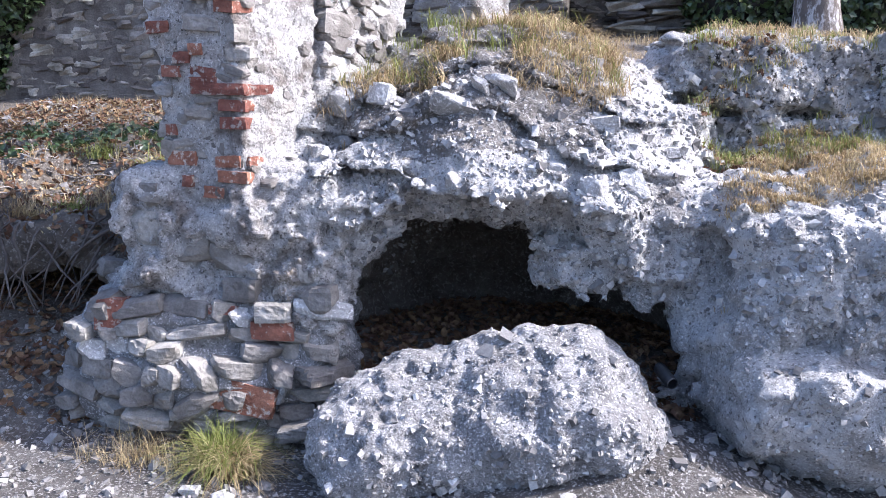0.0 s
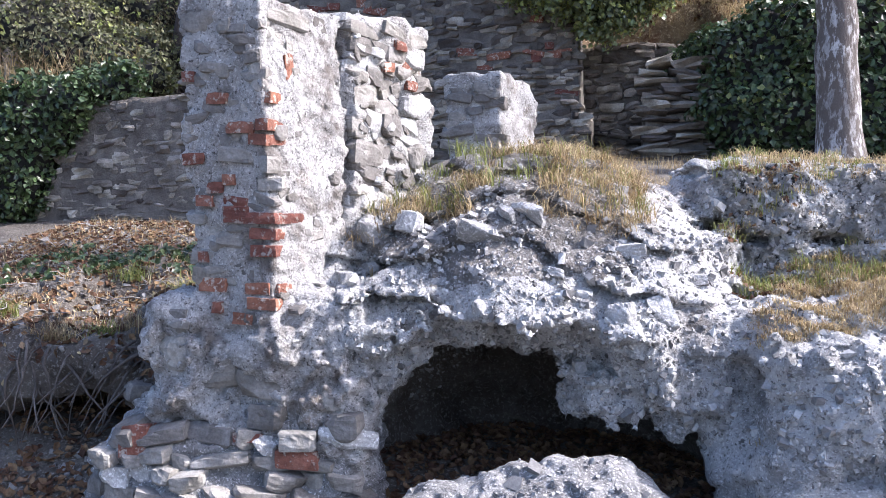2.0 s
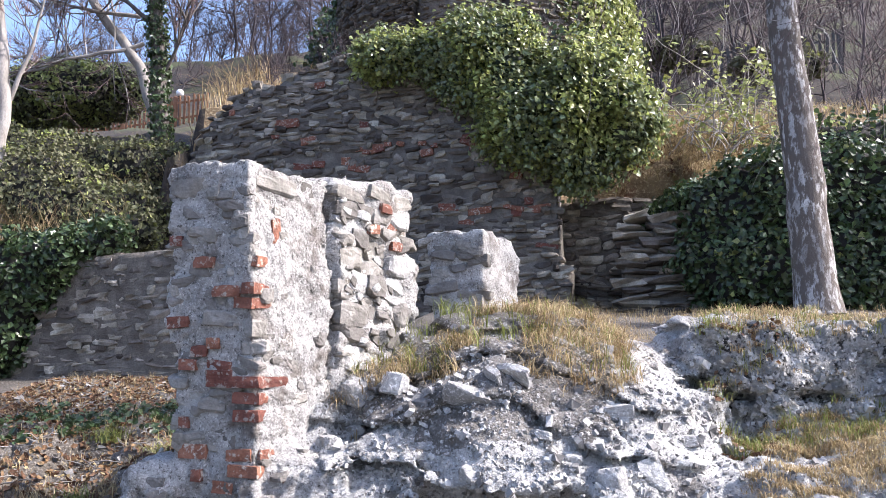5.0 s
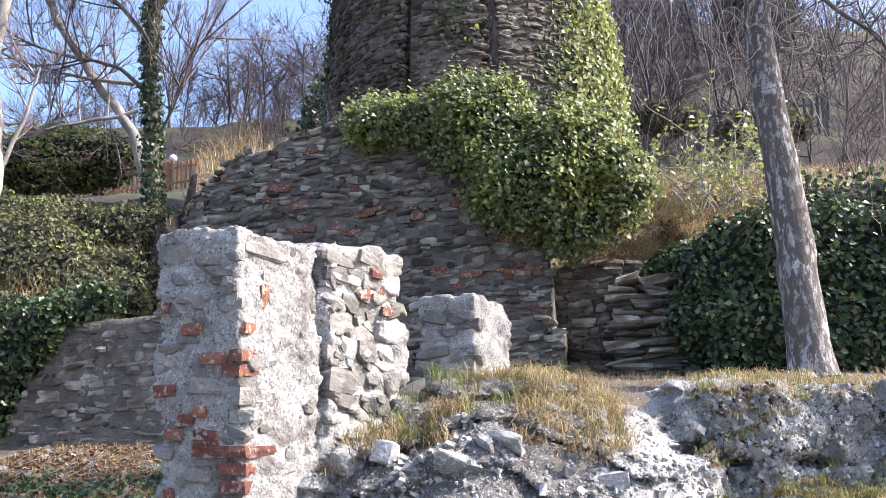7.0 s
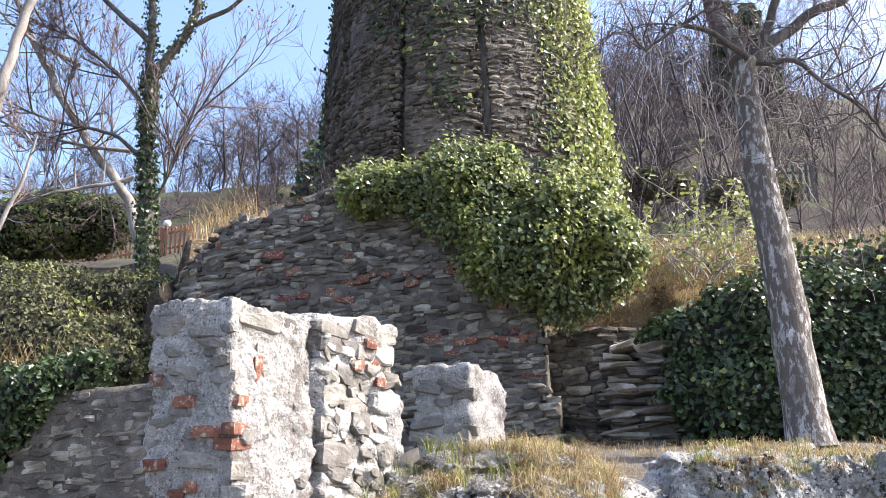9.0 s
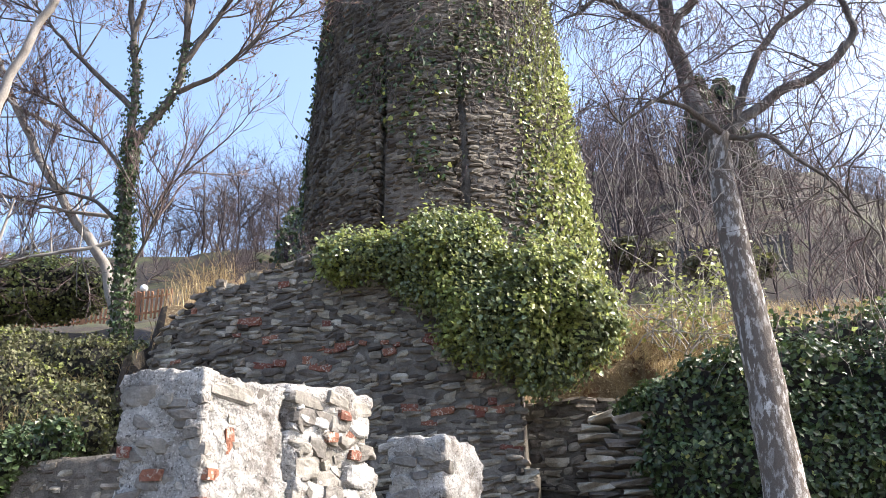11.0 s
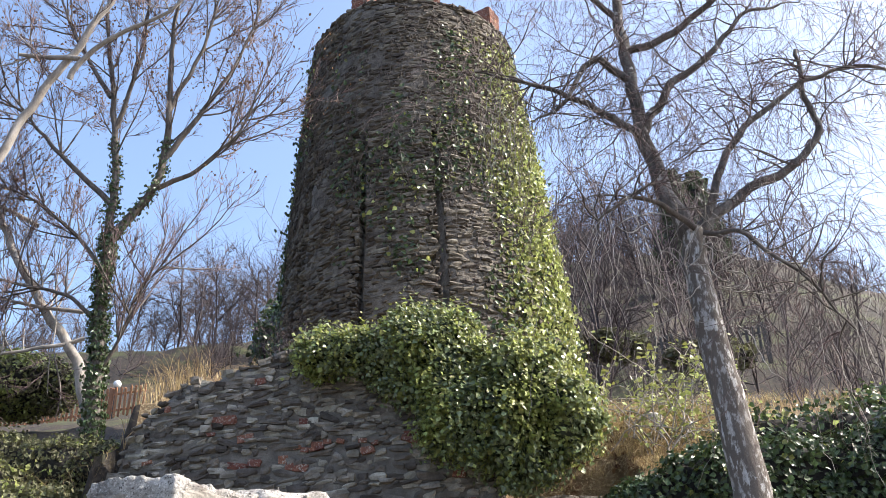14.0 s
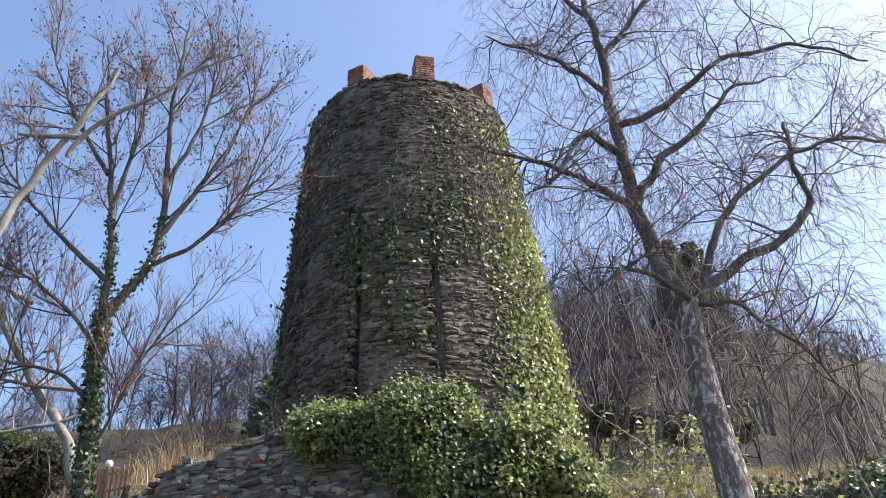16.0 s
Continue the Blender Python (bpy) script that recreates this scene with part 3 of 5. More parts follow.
footing = thing("rubble_footing", "bulging rubble footing of flat stones and mortar", "ruin", (-1.55, 4.6, -0.24))
V, F = sculpt(base_shape, lambda p: 0.07 * fbm(p * np.array((0.6, 1, 1.8)), 3, 5, 61, 0.6) + 0.05 * (cells(p * np.array((0.7, 1, 1.5)), 7, 12) ** 2 - 0.3),
              (-2.7, 3.9, -0.5), (-0.5, 5.3, 0.85), 0.016)
solid("mortar_core", V, F, M["boulder"], footing)


# ---- left bank ----
def bank_shape(p):
    f = box(p, (-3.6, 6.0, 0.86), (1.75, 1.25, 0.16), 0.12, (9, -2, 0))
    return join(f, ell(p, (-2.2, 5.3, 0.8), (0.5, 0.5, 0.35)), 0.15)


bank = thing("earth_bank", "overhanging earth bank with exposed roots and dry leaves", "bank", (-3.4, 5.8, 0.3))
V, F = sculpt(bank_shape, lambda p: 0.12 * fbm(p, 2.2, 5, 71, 0.6), (-5.6, 4.4, 0.2), (-1.5, 7.4, 1.75), 0.03)
solid("earth", V, F, M["earth"], bank)


# ---- rubble walls of the terraces and the tower ----
def rubble(owner, place, s0, s1, z0, z1, keep, course, length, depth, near, seed, red=None, cuts=(), single=None, rest=None):
    """Stones in rough courses on a face. place(s, z) gives the point, the way along and the way out. Stones within near(s, z) are parts; the rest is joined."""
    r = np.random.default_rng(seed)
    at, size, turn = [], [], []
    count, z = 0, z0
    while z < z1:
        h = r.uniform(*course)
        s = s0 + r.uniform(-0.2, 0)
        while s < s1:
            w = (length[0] + (length[1] - length[0]) * r.beta(1.2, 2.2)) * (0.8 + 0.6 * h / course[1])
            for at_s, below in cuts:
                if s < at_s + 0.03 and s + w > at_s - 0.03 and z < below:
                    w = at_s - 0.03 - s
            if w < 0.05:
                s = s + max(w, 0) + 0.06
                continue
            c, zz = s + w / 2, z + h / 2 + r.normal(0, 0.022) + 0.06 * math.sin(s * 1.3 + seed) + 0.03 * math.sin(s * 4.1 + z * 3)
            s += w
            if not keep(c, zz):
                continue
            p, u, o = place(c, zz)
            u, o = Vector(u), Vector(o)
            up = o.cross(u) * -1
            m = Matrix((u, -o, up)).transposed().to_3x3() @ Euler((r.normal(0, 0.08), r.normal(0, 0.12), r.normal(0, 0.06))).to_matrix()
            q = Vector(p) + o * (r.uniform(-0.025, 0.02))
            dims = (w * r.uniform(0.95, 1.2), depth * r.uniform(0.9, 1.25), h * r.uniform(0.75, 1.25))
            is_red = red is not None and red(c, zz) > r.random()
            if (near(c, zz) and count < 300) or is_red:
                ob = new("brick" if is_red else "stone", BRICK[count % 6] if is_red else (single or STONE_DARK)[int(r.integers(12))])
                attach(ob, owner)
                ob.matrix_basis = Matrix.Translation(q) @ m.to_4x4() @ Matrix.Diagonal((*dims, 1))
                count += 1
            else:
                at.append(q), size.append(dims), turn.append(np.array(m))
        z += h
    if at:
        v, f = scatter(RUBBLE, np.array(at), np.array(size), np.array(turn))
        solid("stonework", v, f, rest or M["stone_stuff"], owner, "coursed grey rubble stones", smooth=False, kind="stuff")


def back_place(s, z):
    """The terrace wall: bulges forward in the middle and bends back at its left end."""
    y = 10.7 + 0.10 * (z - 2.3) + 0.08 * max(0, -3.2 - s) ** 2 - 0.1 * (s + 2)
    d = Vector((1, -0.1 - 0.16 * max(0, -3.2 - s), 0)).normalized()
    return (s, y, z), d, Vector((d.y, -d.x, 0.0))


def back_top(s):
    return float(np.interp(s, (-5.4, -5.0, -4.75, -4.25, -3.4, -2.4, -1.0, 0.26, 0.27, 2.2), (3.4, 4.3, 5.1, 5.55, 5.75, 6.0, 6.1, 5.5, 3.0, 3.0))) + 0.05 * math.sin(s * 9)


def panel(name, owner, place, s0, s1, z0, top, thick, mat, step=0.12, fill=0.028):
    """A wall body behind the stones: front, back and top as one closed mesh."""
    ss = np.arange(s0, s1 + step, step)
    nz = 24
    V = []
    for s in ss:
        zt = top(s)
        for j in range(nz + 1):
            p, u, o = place(s, z0 + (zt - z0) * j / nz)
            V.append(Vector(p) + Vector(o) * (fill + 0.025 * noise.noise(Vector(p) * 5)))
        for j in range(nz, -1, -1):
            p, u, o = place(s, z0 + (zt - z0) * j / nz)
            V.append(Vector(p) - Vector(o) * thick)
    m = 2 * (nz + 1)
    F = [(i * m + j, (i + 1) * m + j, (i + 1) * m + (j + 1) % m, i * m + (j + 1) % m) for i in range(len(ss) - 1) for j in range(m)]
    for i in (0, len(ss) - 1):
        for j in range(nz):
            q = (i * m + j, i * m + j + 1, i * m + m - 2 - j, i * m + m - 1 - j)
            F.append(q if i == 0 else q[::-1])
    return solid(name, [tuple(v) for v in V], F, mat, owner)


wall_back = panel("wall_back", None, back_place, -5.12, 0.3, 1.9, lambda s: back_top(s) - 0.06, 0.6, M["joint"])
tagged(wall_back, "tall dark terrace wall of coursed rubble with brick bands", "wall", kind="structure")


def back_red(s, z):
    a = 0.55 if abs(z - 4.55 - 0.05 * (s + 2)) < 0.10 and -3.3 < s < -0.6 else 0
    b = 0.4 if abs(z - 3.72) < 0.10 and -1.2 < s < 0.1 else 0
    return max(a, b, 0.02)


HOLES = ((-2.75, 4.5), (-0.6, 3.7), (-1.15, 3.45), (0.02, 3.05))
rubble(wall_back, back_place, -5.1, 0.28, 2.0, 6.2, lambda s, z: z < back_top(s) and all(abs(s - a) > 0.09 or abs(z - b) > 0.09 for a, b in HOLES),
       (0.05, 0.115), (0.06, 0.30), 0.13, lambda s, z: -3.4 < s < -1.7 and z > 4.0, 5, back_red)

wall_recess = panel("wall_recess", None, lambda s, z: ((s, 11.25, z), Vector((1, 0, 0)), Vector((0, -1, 0))), 0.2, 1.9, 1.9, lambda s: 3.85, 0.5, M["joint"])
tagged(wall_recess, "shaded recessed piece of the rubble terrace wall", "wall", kind="structure")
rubble(wall_recess, lambda s, z: ((s, 11.25, z), (1, 0, 0), (0, -1, 0)), 0.25, 1.9, 2.0, 3.85, lambda s, z: True, (0.07, 0.14), (0.1, 0.3), 0.14, lambda s, z: True, 6)
pier = thing("stone_pier", "low pier of thin flat stacked stones", "pier", (1.42, 10.2, 2.2))
panel("core", pier, lambda s, z: ((s, 10.1, z), Vector((1, 0, 0)), Vector((0, -1, 0))), 1.02, 1.75, 1.9, lambda s: 3.3, 0.6, M["joint"])
rubble(pier, lambda s, z: ((s, 10.1, z), (1, 0, 0), (0, -1, 0)), 1.02, 1.8, 2.0, 3.38, lambda s, z: True, (0.06, 0.11), (0.2, 0.5), 0.3, lambda s, z: True, 7)

wall_left = panel("wall_left", None, lambda s, z: ((s, 9.55, z), Vector((1, 0, 0)), Vector((0, -1, 0))), -6.6, -3.6, 1.2, lambda s: float(np.interp(s, (-6.6, -6.3, -5.4, -3.6), (1.2, 1.5, 3.0, 3.15))), 0.5, M["joint"], fill=0.058)
tagged(wall_left, "low shaded terrace wall of dark rubble", "wall", kind="structure")
rubble(wall_left, lambda s, z: ((s, 9.55, z), (1, 0, 0), (0, -1, 0)), -6.5, -3.6, 1.3, 3.15, lambda s, z: z < np.interp(s, (-6.6, -6.3, -5.4, -3.6), (1.2, 1.5, 3.0, 3.15)),
       (0.05, 0.13), (0.07, 0.28), 0.14, lambda s, z: s > -5.2, 8)

TX, TY, TZ0, TZ1, TR0, TR1 = -1.41, 19.0, 7.6, 16.9, 3.46, 2.63


def tower_radius(z):
    return TR0 + (TR1 - TR0) * (z - TZ0) / (TZ1 - TZ0)


def tower_x(z):
    """The tower's axis leans slightly as it rises."""
    return TX - 0.31 * (z - TZ0) / (TZ1 - TZ0)


def tower_place(s, z):
    a = s / 3.0
    r = tower_radius(z)
    o = Vector((math.sin(a), -math.cos(a), 0.0))
    return (tower_x(z) + r * o.x, TY + r * o.y, z), Vector((-o.y, o.x, 0.0)), o


tower = thing("round_tower", "tapered round stone tower with brick merlons, overgrown with ivy", "tower", (TX, TY, TZ0))
ang = np.linspace(0, 2 * math.pi, 97)[:-1]
zs = np.linspace(TZ0 - 0.6, TZ1, 50)
prof = [(tower_radius(z) + 0.062, z) for z in zs] + [(TR1 - 0.55, TZ1), (TR1 - 0.6, TZ1 - 1.6), (0.05, TZ1 - 1.6)]
V = np.array([[(tower_x(z) + r * math.sin(a), TY - r * math.cos(a), z) for a in ang] for r, z in prof])
for at_a in (-0.30, 0.21, -0.87):
    near_a = int(round((at_a % (2 * math.pi)) / (2 * math.pi) * 96)) % 96
    o = np.array((math.sin(ang[near_a]), -math.cos(ang[near_a]), 0))
    V[:30, near_a] -= 0.3 * o
V[:50] += 0.03 * fbm(V[:50], 1.7, 3, 81)[..., None] * np.array((1, 1, 0))
kk = np.arange(V.shape[0] * 96).reshape(-1, 96)
F = np.stack([kk[:-1], np.roll(kk[:-1], -1, 1), np.roll(kk[1:], -1, 1), kk[1:]], -1).reshape(-1, 4)
solid("wall", V.reshape(-1, 3), F, M["joint"], tower)


rubble(tower, tower_place, -5.4, 5.4, TZ0, TZ1 + 0.05, lambda s, z: True, (0.055, 0.13), (0.08, 0.32), 0.2, lambda s, z: abs(s) < 1.5 and z < 10.2, 9,
       cuts=((-0.9, 13.2), (0.63, 12.9), (-2.6, 12.0)), single=TOWER_STONE, rest=M["tower"])
for a, tall in ((-0.43, 0.85), (0.28, 0.92), (1.06, 0.8), (-1.45, 0.3), (1.9, 0.85), (2.6, 0.9), (-2.2, 0.9), (-2.9, 0.85)):
    p, u, o = tower_place(a * 3.0, TZ1)
    q = Vector(p) - o * 0.28
    merlon = solid("merlon", *lump(5, 0.97, 0.02), M["brick"], None, "weathered red brick merlon", smooth=False)
    merlon.data.transform(Matrix.Translation(q + Vector((0, 0, tall / 2 - 0.03))) @ Matrix((u, -o, (0, 0, 1))).transposed().to_4x4() @ Matrix.Diagonal((0.50, 0.5, tall * 1.02, 1)))
    attach(merlon, tower)
    for c in range(int(tall / 0.075)):
        for j in (-1, 1):
            b = new("brick", BRICK[(c + j) % 6])
            attach(b, merlon)
            b.matrix_basis = Matrix.Translation(q + u * (0.125 * j + 0.01 * (c % 2)) + o * 0.24 + Vector((0, 0, 0.04 + 0.075 * c))) @ Matrix((u, -o, (0, 0, 1))).transposed().to_4x4() @ Matrix.Diagonal((0.245, 0.1, 0.066, 1))


# ---- bricks and stones set in the pillar and footing ----
from mathutils.bvhtree import BVHTree


def skin(ob):
    me = ob.data
    v = np.empty(len(me.vertices) * 3, np.float32)
    me.vertices.foreach_get("co", v)
    f = np.empty(len(me.loops), np.int32)
    me.loops.foreach_get("vertex_index", f)
    return BVHTree.FromPolygons(v.reshape(-1, 3).tolist(), f.reshape(-1, 4).tolist())


def child(ob, start):
    return [c for c in ob.children if c.name.startswith(start)][0]


skin_pillar, skin_vault, skin_foot = skin(child(pillar, "rendered")), skin(child(vault, "masonry")), skin(child(footing, "mortar"))
skin_rear, skin_stub, skin_side = skin(child(rear, "mortar")), skin(child(stub, "masonry")), skin(child(side, "body"))
skin_block = skin(child([o for o in scene.objects if o.name.startswith("fallen_masonry")][0], "body"))
skin_bank, skin_ground = skin(child(bank, "earth")), skin(ground)


def front(tree, x, z, y0=3.0):
    hit = tree.ray_cast(Vector((x, y0, z)), Vector((0, 1, 0)))
    return hit[0], hit[1]


def brick_at(x0, x1, z, h=0.062, out=0.014):
    hit, nrm = front(skin_pillar, (x0 + x1) / 2, z)
    if hit:
        piece("brick", BRICK[int(abs(x0 * 97)) % 6], pillar, (hit.x, hit.y + 0.05 - out, z), (x1 - x0, 0.12, h), (rng.normal(0, 2), rng.normal(0, 2), -8 + rng.normal(0, 2)))


for x0, x1, z in ((-1.47, -1.215, 1.67), (-1.37, -1.22, 1.585), (-1.36, -1.21, 1.50), (-1.40, -1.25, 1.305), (-1.37, -1.2, 1.225), (-1.62, -1.52, 1.83), (-1.53, -1.45, 1.87),
                  (-1.76, -1.69, 1.70), (-1.68, -1.62, 1.46), (-1.76, -1.63, 1.98), (-1.50, -1.33, 2.14), (-1.33, -1.25, 2.155), (-1.37, -1.26, 2.08), (-1.68, -1.58, 1.76),
                  (-1.45, -1.33, 1.14), (-1.58, -1.52, 1.20), (-1.78, -1.70, 2.42), (-1.30, -1.25, 2.30), (-1.62, -1.50, 2.30)):
    brick_at(x0, x1, z)


def on_side(tree, owner, name, shapes, t, z, w, h, turn=28, a=(-1.32, 4.24), d=(0.456, 0.89), out=0.01, depth=0.12, tilt=0.06):
    """A piece set into the long face of the wall, t metres from its front corner."""
    u = Vector((d[0], d[1], 0)).normalized()
    o = Vector((u.y, -u.x, 0))
    start = Vector((a[0] + 0.06 * (2.84 - z), a[1], z)) + u * t + o * 0.6
    hit = tree.ray_cast(start, -o)
    if hit[0]:
        m = Matrix((u, -o, (0, 0, 1))).transposed().to_4x4()
        ob = new(name, shapes[int(t * 91 + z * 37) % len(shapes)])
        attach(ob, owner)
        ob.matrix_basis = Matrix.Translation(hit[0] - o * (depth / 2 - out)) @ m @ Euler((0, rng.normal(0, tilt), 0)).to_matrix().to_4x4() @ Matrix.Diagonal((w, depth, h, 1))


for t, z, w, h in ((0.14, 1.67, 0.2, 0.055), (0.06, 1.59, 0.1, 0.055), (0.10, 2.15, 0.11, 0.055), (0.09, 2.08, 0.12, 0.055), (0.20, 2.48, 0.06, 0.14), (0.07, 2.3, 0.07, 0.05), (0.08, 1.305, 0.1, 0.05)):
    on_side(skin_pillar, pillar, "brick", BRICK, t, z, w, h)
for t, z, w, h in ((0.20, 2.74, 0.30, 0.12), (0.17, 2.62, 0.24, 0.09), (0.46, 2.74, 0.2, 0.12), (0.05, 1.95, 0.12, 0.1), (0.12, 1.8, 0.1, 0.08), (0.5, 1.9, 0.1, 0.1)):
    on_side(skin_pillar, pillar, "stone", STONE, t, z, w, h, out=0.012, depth=0.16)
for x, z, w, h in ((-1.65, 2.70, 0.24, 0.12), (-1.42, 2.6, 0.2, 0.09), (-1.56, 2.45, 0.22, 0.08), (-1.66, 2.2, 0.2, 0.07), (-1.45, 2.0, 0.22, 0.09), (-1.5, 1.55, 0.15, 0.1),
                   (-1.65, 1.35, 0.15, 0.12), (-1.55, 0.85, 0.28, 0.2), (-1.8, 0.95, 0.2, 0.22), (-1.3, 0.8, 0.3, 0.16), (-0.95, 0.75, 0.16, 0.14), (-0.85, 0.6, 0.2, 0.16)):
    hit, nrm = front(skin_pillar, x, z)
    if hit:
        piece("stone", STONE[int(abs(x * 53)) % 10], pillar, (x, hit.y + 0.064, z), (w, 0.16, h), (rng.normal(0, 6), rng.normal(0, 5), rng.normal(0, 6)))
for n in range(60):
    x, z = rng.uniform(-1.8, -1.24), rng.uniform(1.08, 2.76)
    hit, nrm = front(skin_pillar, x, z)
    if hit:
        red = n % 20 == 0
        piece("brick" if red else "stone", BRICK[n % 6] if red else STONE[n % 10], pillar, (x, hit.y + 0.046 - rng.uniform(0, 0.01), z),
              (rng.uniform(0.06, 0.17), 0.1, rng.uniform(0.04, 0.09)), (rng.normal(0, 5), rng.normal(0, 10), rng.normal(-8, 5)))
for n in range(16):
    on_side(skin_pillar, pillar, "stone", STONE, rng.uniform(0.06, 0.55), rng.uniform(1.1, 2.7), rng.uniform(0.05, 0.12), rng.uniform(0.03, 0.07), out=0.006, depth=0.08, tilt=0.25)
# rubble of the wall behind the pillar
z = 1.72
while z < 2.78:
    h = rng.uniform(0.06, 0.17)
    t = 0.62 + rng.uniform(0, 0.05)
    while t < 1.26:
        w = 0.08 + 0.26 * rng.beta(1.3, 1.6)
        on_side(skin_rear, rear, "stone", WHITE if rng.random() < 0.2 else STONE, t + w / 2, z + h / 2 + rng.normal(0, 0.015), w * 1.12, h * rng.uniform(0.9, 1.35), out=rng.uniform(0.01, 0.04), depth=0.16, tilt=0.16)
        t += w
    z += h
for n in range(70):
    on_side(skin_rear, rear, "stone", STONE if n % 3 else WHITE, rng.uniform(0.66, 1.28), rng.uniform(1.75, 2.78), rng.uniform(0.05, 0.1), rng.uniform(0.03, 0.07), out=rng.uniform(0.015, 0.035), depth=0.1, tilt=0.5)
for t, z in ((1.16, 2.62), (1.05, 2.72), (1.18, 2.5), (0.95, 2.58)):
    on_side(skin_rear, rear, "brick", BRICK, t, z, 0.1, 0.06, out=0.03)
# stones of the stub
for n in range(24):
    x, z = rng.uniform(-0.8, -0.32), rng.uniform(2.0, 2.76)
    hit, nrm = front(skin_stub, x, z, 6.0)
    if hit:
        piece("stone", STONE[n % 10], stub, (x, hit.y + 0.062, z), (rng.uniform(0.12, 0.28), 0.16, rng.uniform(0.06, 0.12)), (0, rng.normal(0, 5), 12 if x > -0.3 else -10))
# flat stones of the footing
z = -0.22
while z < 0.62:
    h = rng.uniform(0.06, 0.13)
    x = -2.5
    while x < -0.7:
        w = 0.08 + 0.24 * rng.beta(1.1, 1.6)
        hit, nrm = front(skin_foot, x + w / 2, z + h / 2)
        if hit and hit.y < 4.75 and x > -2.35 and rng.random() < 0.94:
            a = math.degrees(math.atan2(nrm.x, -nrm.y))
            shapes = WHITE if rng.random() < 0.05 else STONE
            piece("stone", shapes[int(rng.integers(10))], footing, (x + w / 2, hit.y + 0.045, z + h / 2 + rng.normal(0, 0.012)), (w * 1.08, rng.uniform(0.16, 0.26), h * rng.uniform(0.9, 1.15)),
                  (rng.normal(0, 8), rng.normal(0, 9), a + rng.normal(0, 7)))
        x += w
    z += h * 0.95
for x, z, w, h in ((-1.24, 0.07, 0.34, 0.17), (-1.98, 0.48, 0.15, 0.17), (-1.36, 0.52, 0.16, 0.05), (-1.1, 0.42, 0.24, 0.1)):
    hit, nrm = front(skin_foot, x, z)
    if hit:
        piece("brick", BRICK[int(abs(x * 31)) % 6], footing, (x, hit.y + 0.055, z), (w, 0.2, h), (-6, 14 if w > 0.3 else 0, 5), "broken terracotta piece")

for n, (x, z, sx, sz, a) in enumerate(((0.74, 1.20, 0.13, 0.20, 15), (0.53, 1.18, 0.12, 0.17, 40), (0.62, 1.05, 0.11, 0.12, 5), (0.56, 1.52, 0.24, 0.09, 0), (-0.15, 1.22, 0.11, 0.10, 0),
                                       (-0.86, 1.38, 0.14, 0.09, 10), (-0.93, 1.33, 0.09, 0.12, 30), (0.35, 1.3, 0.1, 0.07, 0), (0.95, 1.35, 0.14, 0.08, 0), (0.2, 1.4, 0.12, 0.06, 0))):
    hit, nrm = front(skin_vault, x, z)
    if hit:
        piece("stone", WHITE[n % 10], vault, (x, hit.y + 0.055, z), (sx, 0.16, sz), (10 * n % 40 - 20, 12 * n % 30 - 15, a))
for n, (x, z, sx, sz) in enumerate(((1.58, 0.74, 0.18, 0.14), (1.76, 0.70, 0.15, 0.15), (1.93, 0.72, 0.16, 0.12), (1.95, 0.86, 0.26, 0.15), (2.12, 0.70, 0.2, 0.14), (1.45, 0.78, 0.12, 0.1))):
    hit, nrm = front(skin_side, x, z)
    if hit:
        piece("stone", WHITE[n], side, (x, hit.y + 0.04, z), (sx, 0.18, sz), (8 * n, 5 * n, 30 * n))

# flat loose stones lying on the vault
for n, (x, z, sx, sy, sz, rx, rz) in enumerate(((-0.2, 1.60, 0.26, 0.15, 0.06, -35, 20), (0.04, 1.72, 0.24, 0.12, 0.05, -50, -30), (-0.06, 1.70, 0.16, 0.12, 0.04, -60, -50),
                                                (0.30, 1.88, 0.16, 0.07, 0.035, -40, 30), (-0.83, 1.60, 0.24, 0.22, 0.18, 0, 10), (-0.60, 1.66, 0.13, 0.14, 0.13, 0, 40))):
    hit, nrm = front(skin_vault, x, z)
    if hit:
        loose = new("loose_stone", WHITE[n])
        loose.matrix_basis = pose(x, hit.y + 0.0, z, rx, 15, rz) @ Matrix.Diagonal((sx, sy, sz, 1))
        tagged(loose, "flat pale broken stone lying on the ruined vault", "stone", "loose stones on the vault")


# ---- leaves, grass and gravel ----
def drop(trees, x, y, z0=6.0):
    best = None
    for t in trees:
        h = t.ray_cast(Vector((x, y, z0)), Vector((0, 0, -1)))
        if h[0] and (best is None or h[0].z > best[0].z):
            best = h
    return best


def spots(trees, x0, x1, y0, y1, n, up=0.35, keep=None, z0=6.0):
    P, N = [], []
    for x, y in zip(rng.uniform(x0, x1, n), rng.uniform(y0, y1, n)):
        if keep and not keep(x, y):
            continue
        h = drop(trees, x, y, z0)
        if h and h[1].z > up:
            P.append(h[0]), N.append(h[1])
    return np.array(P), np.array(N)


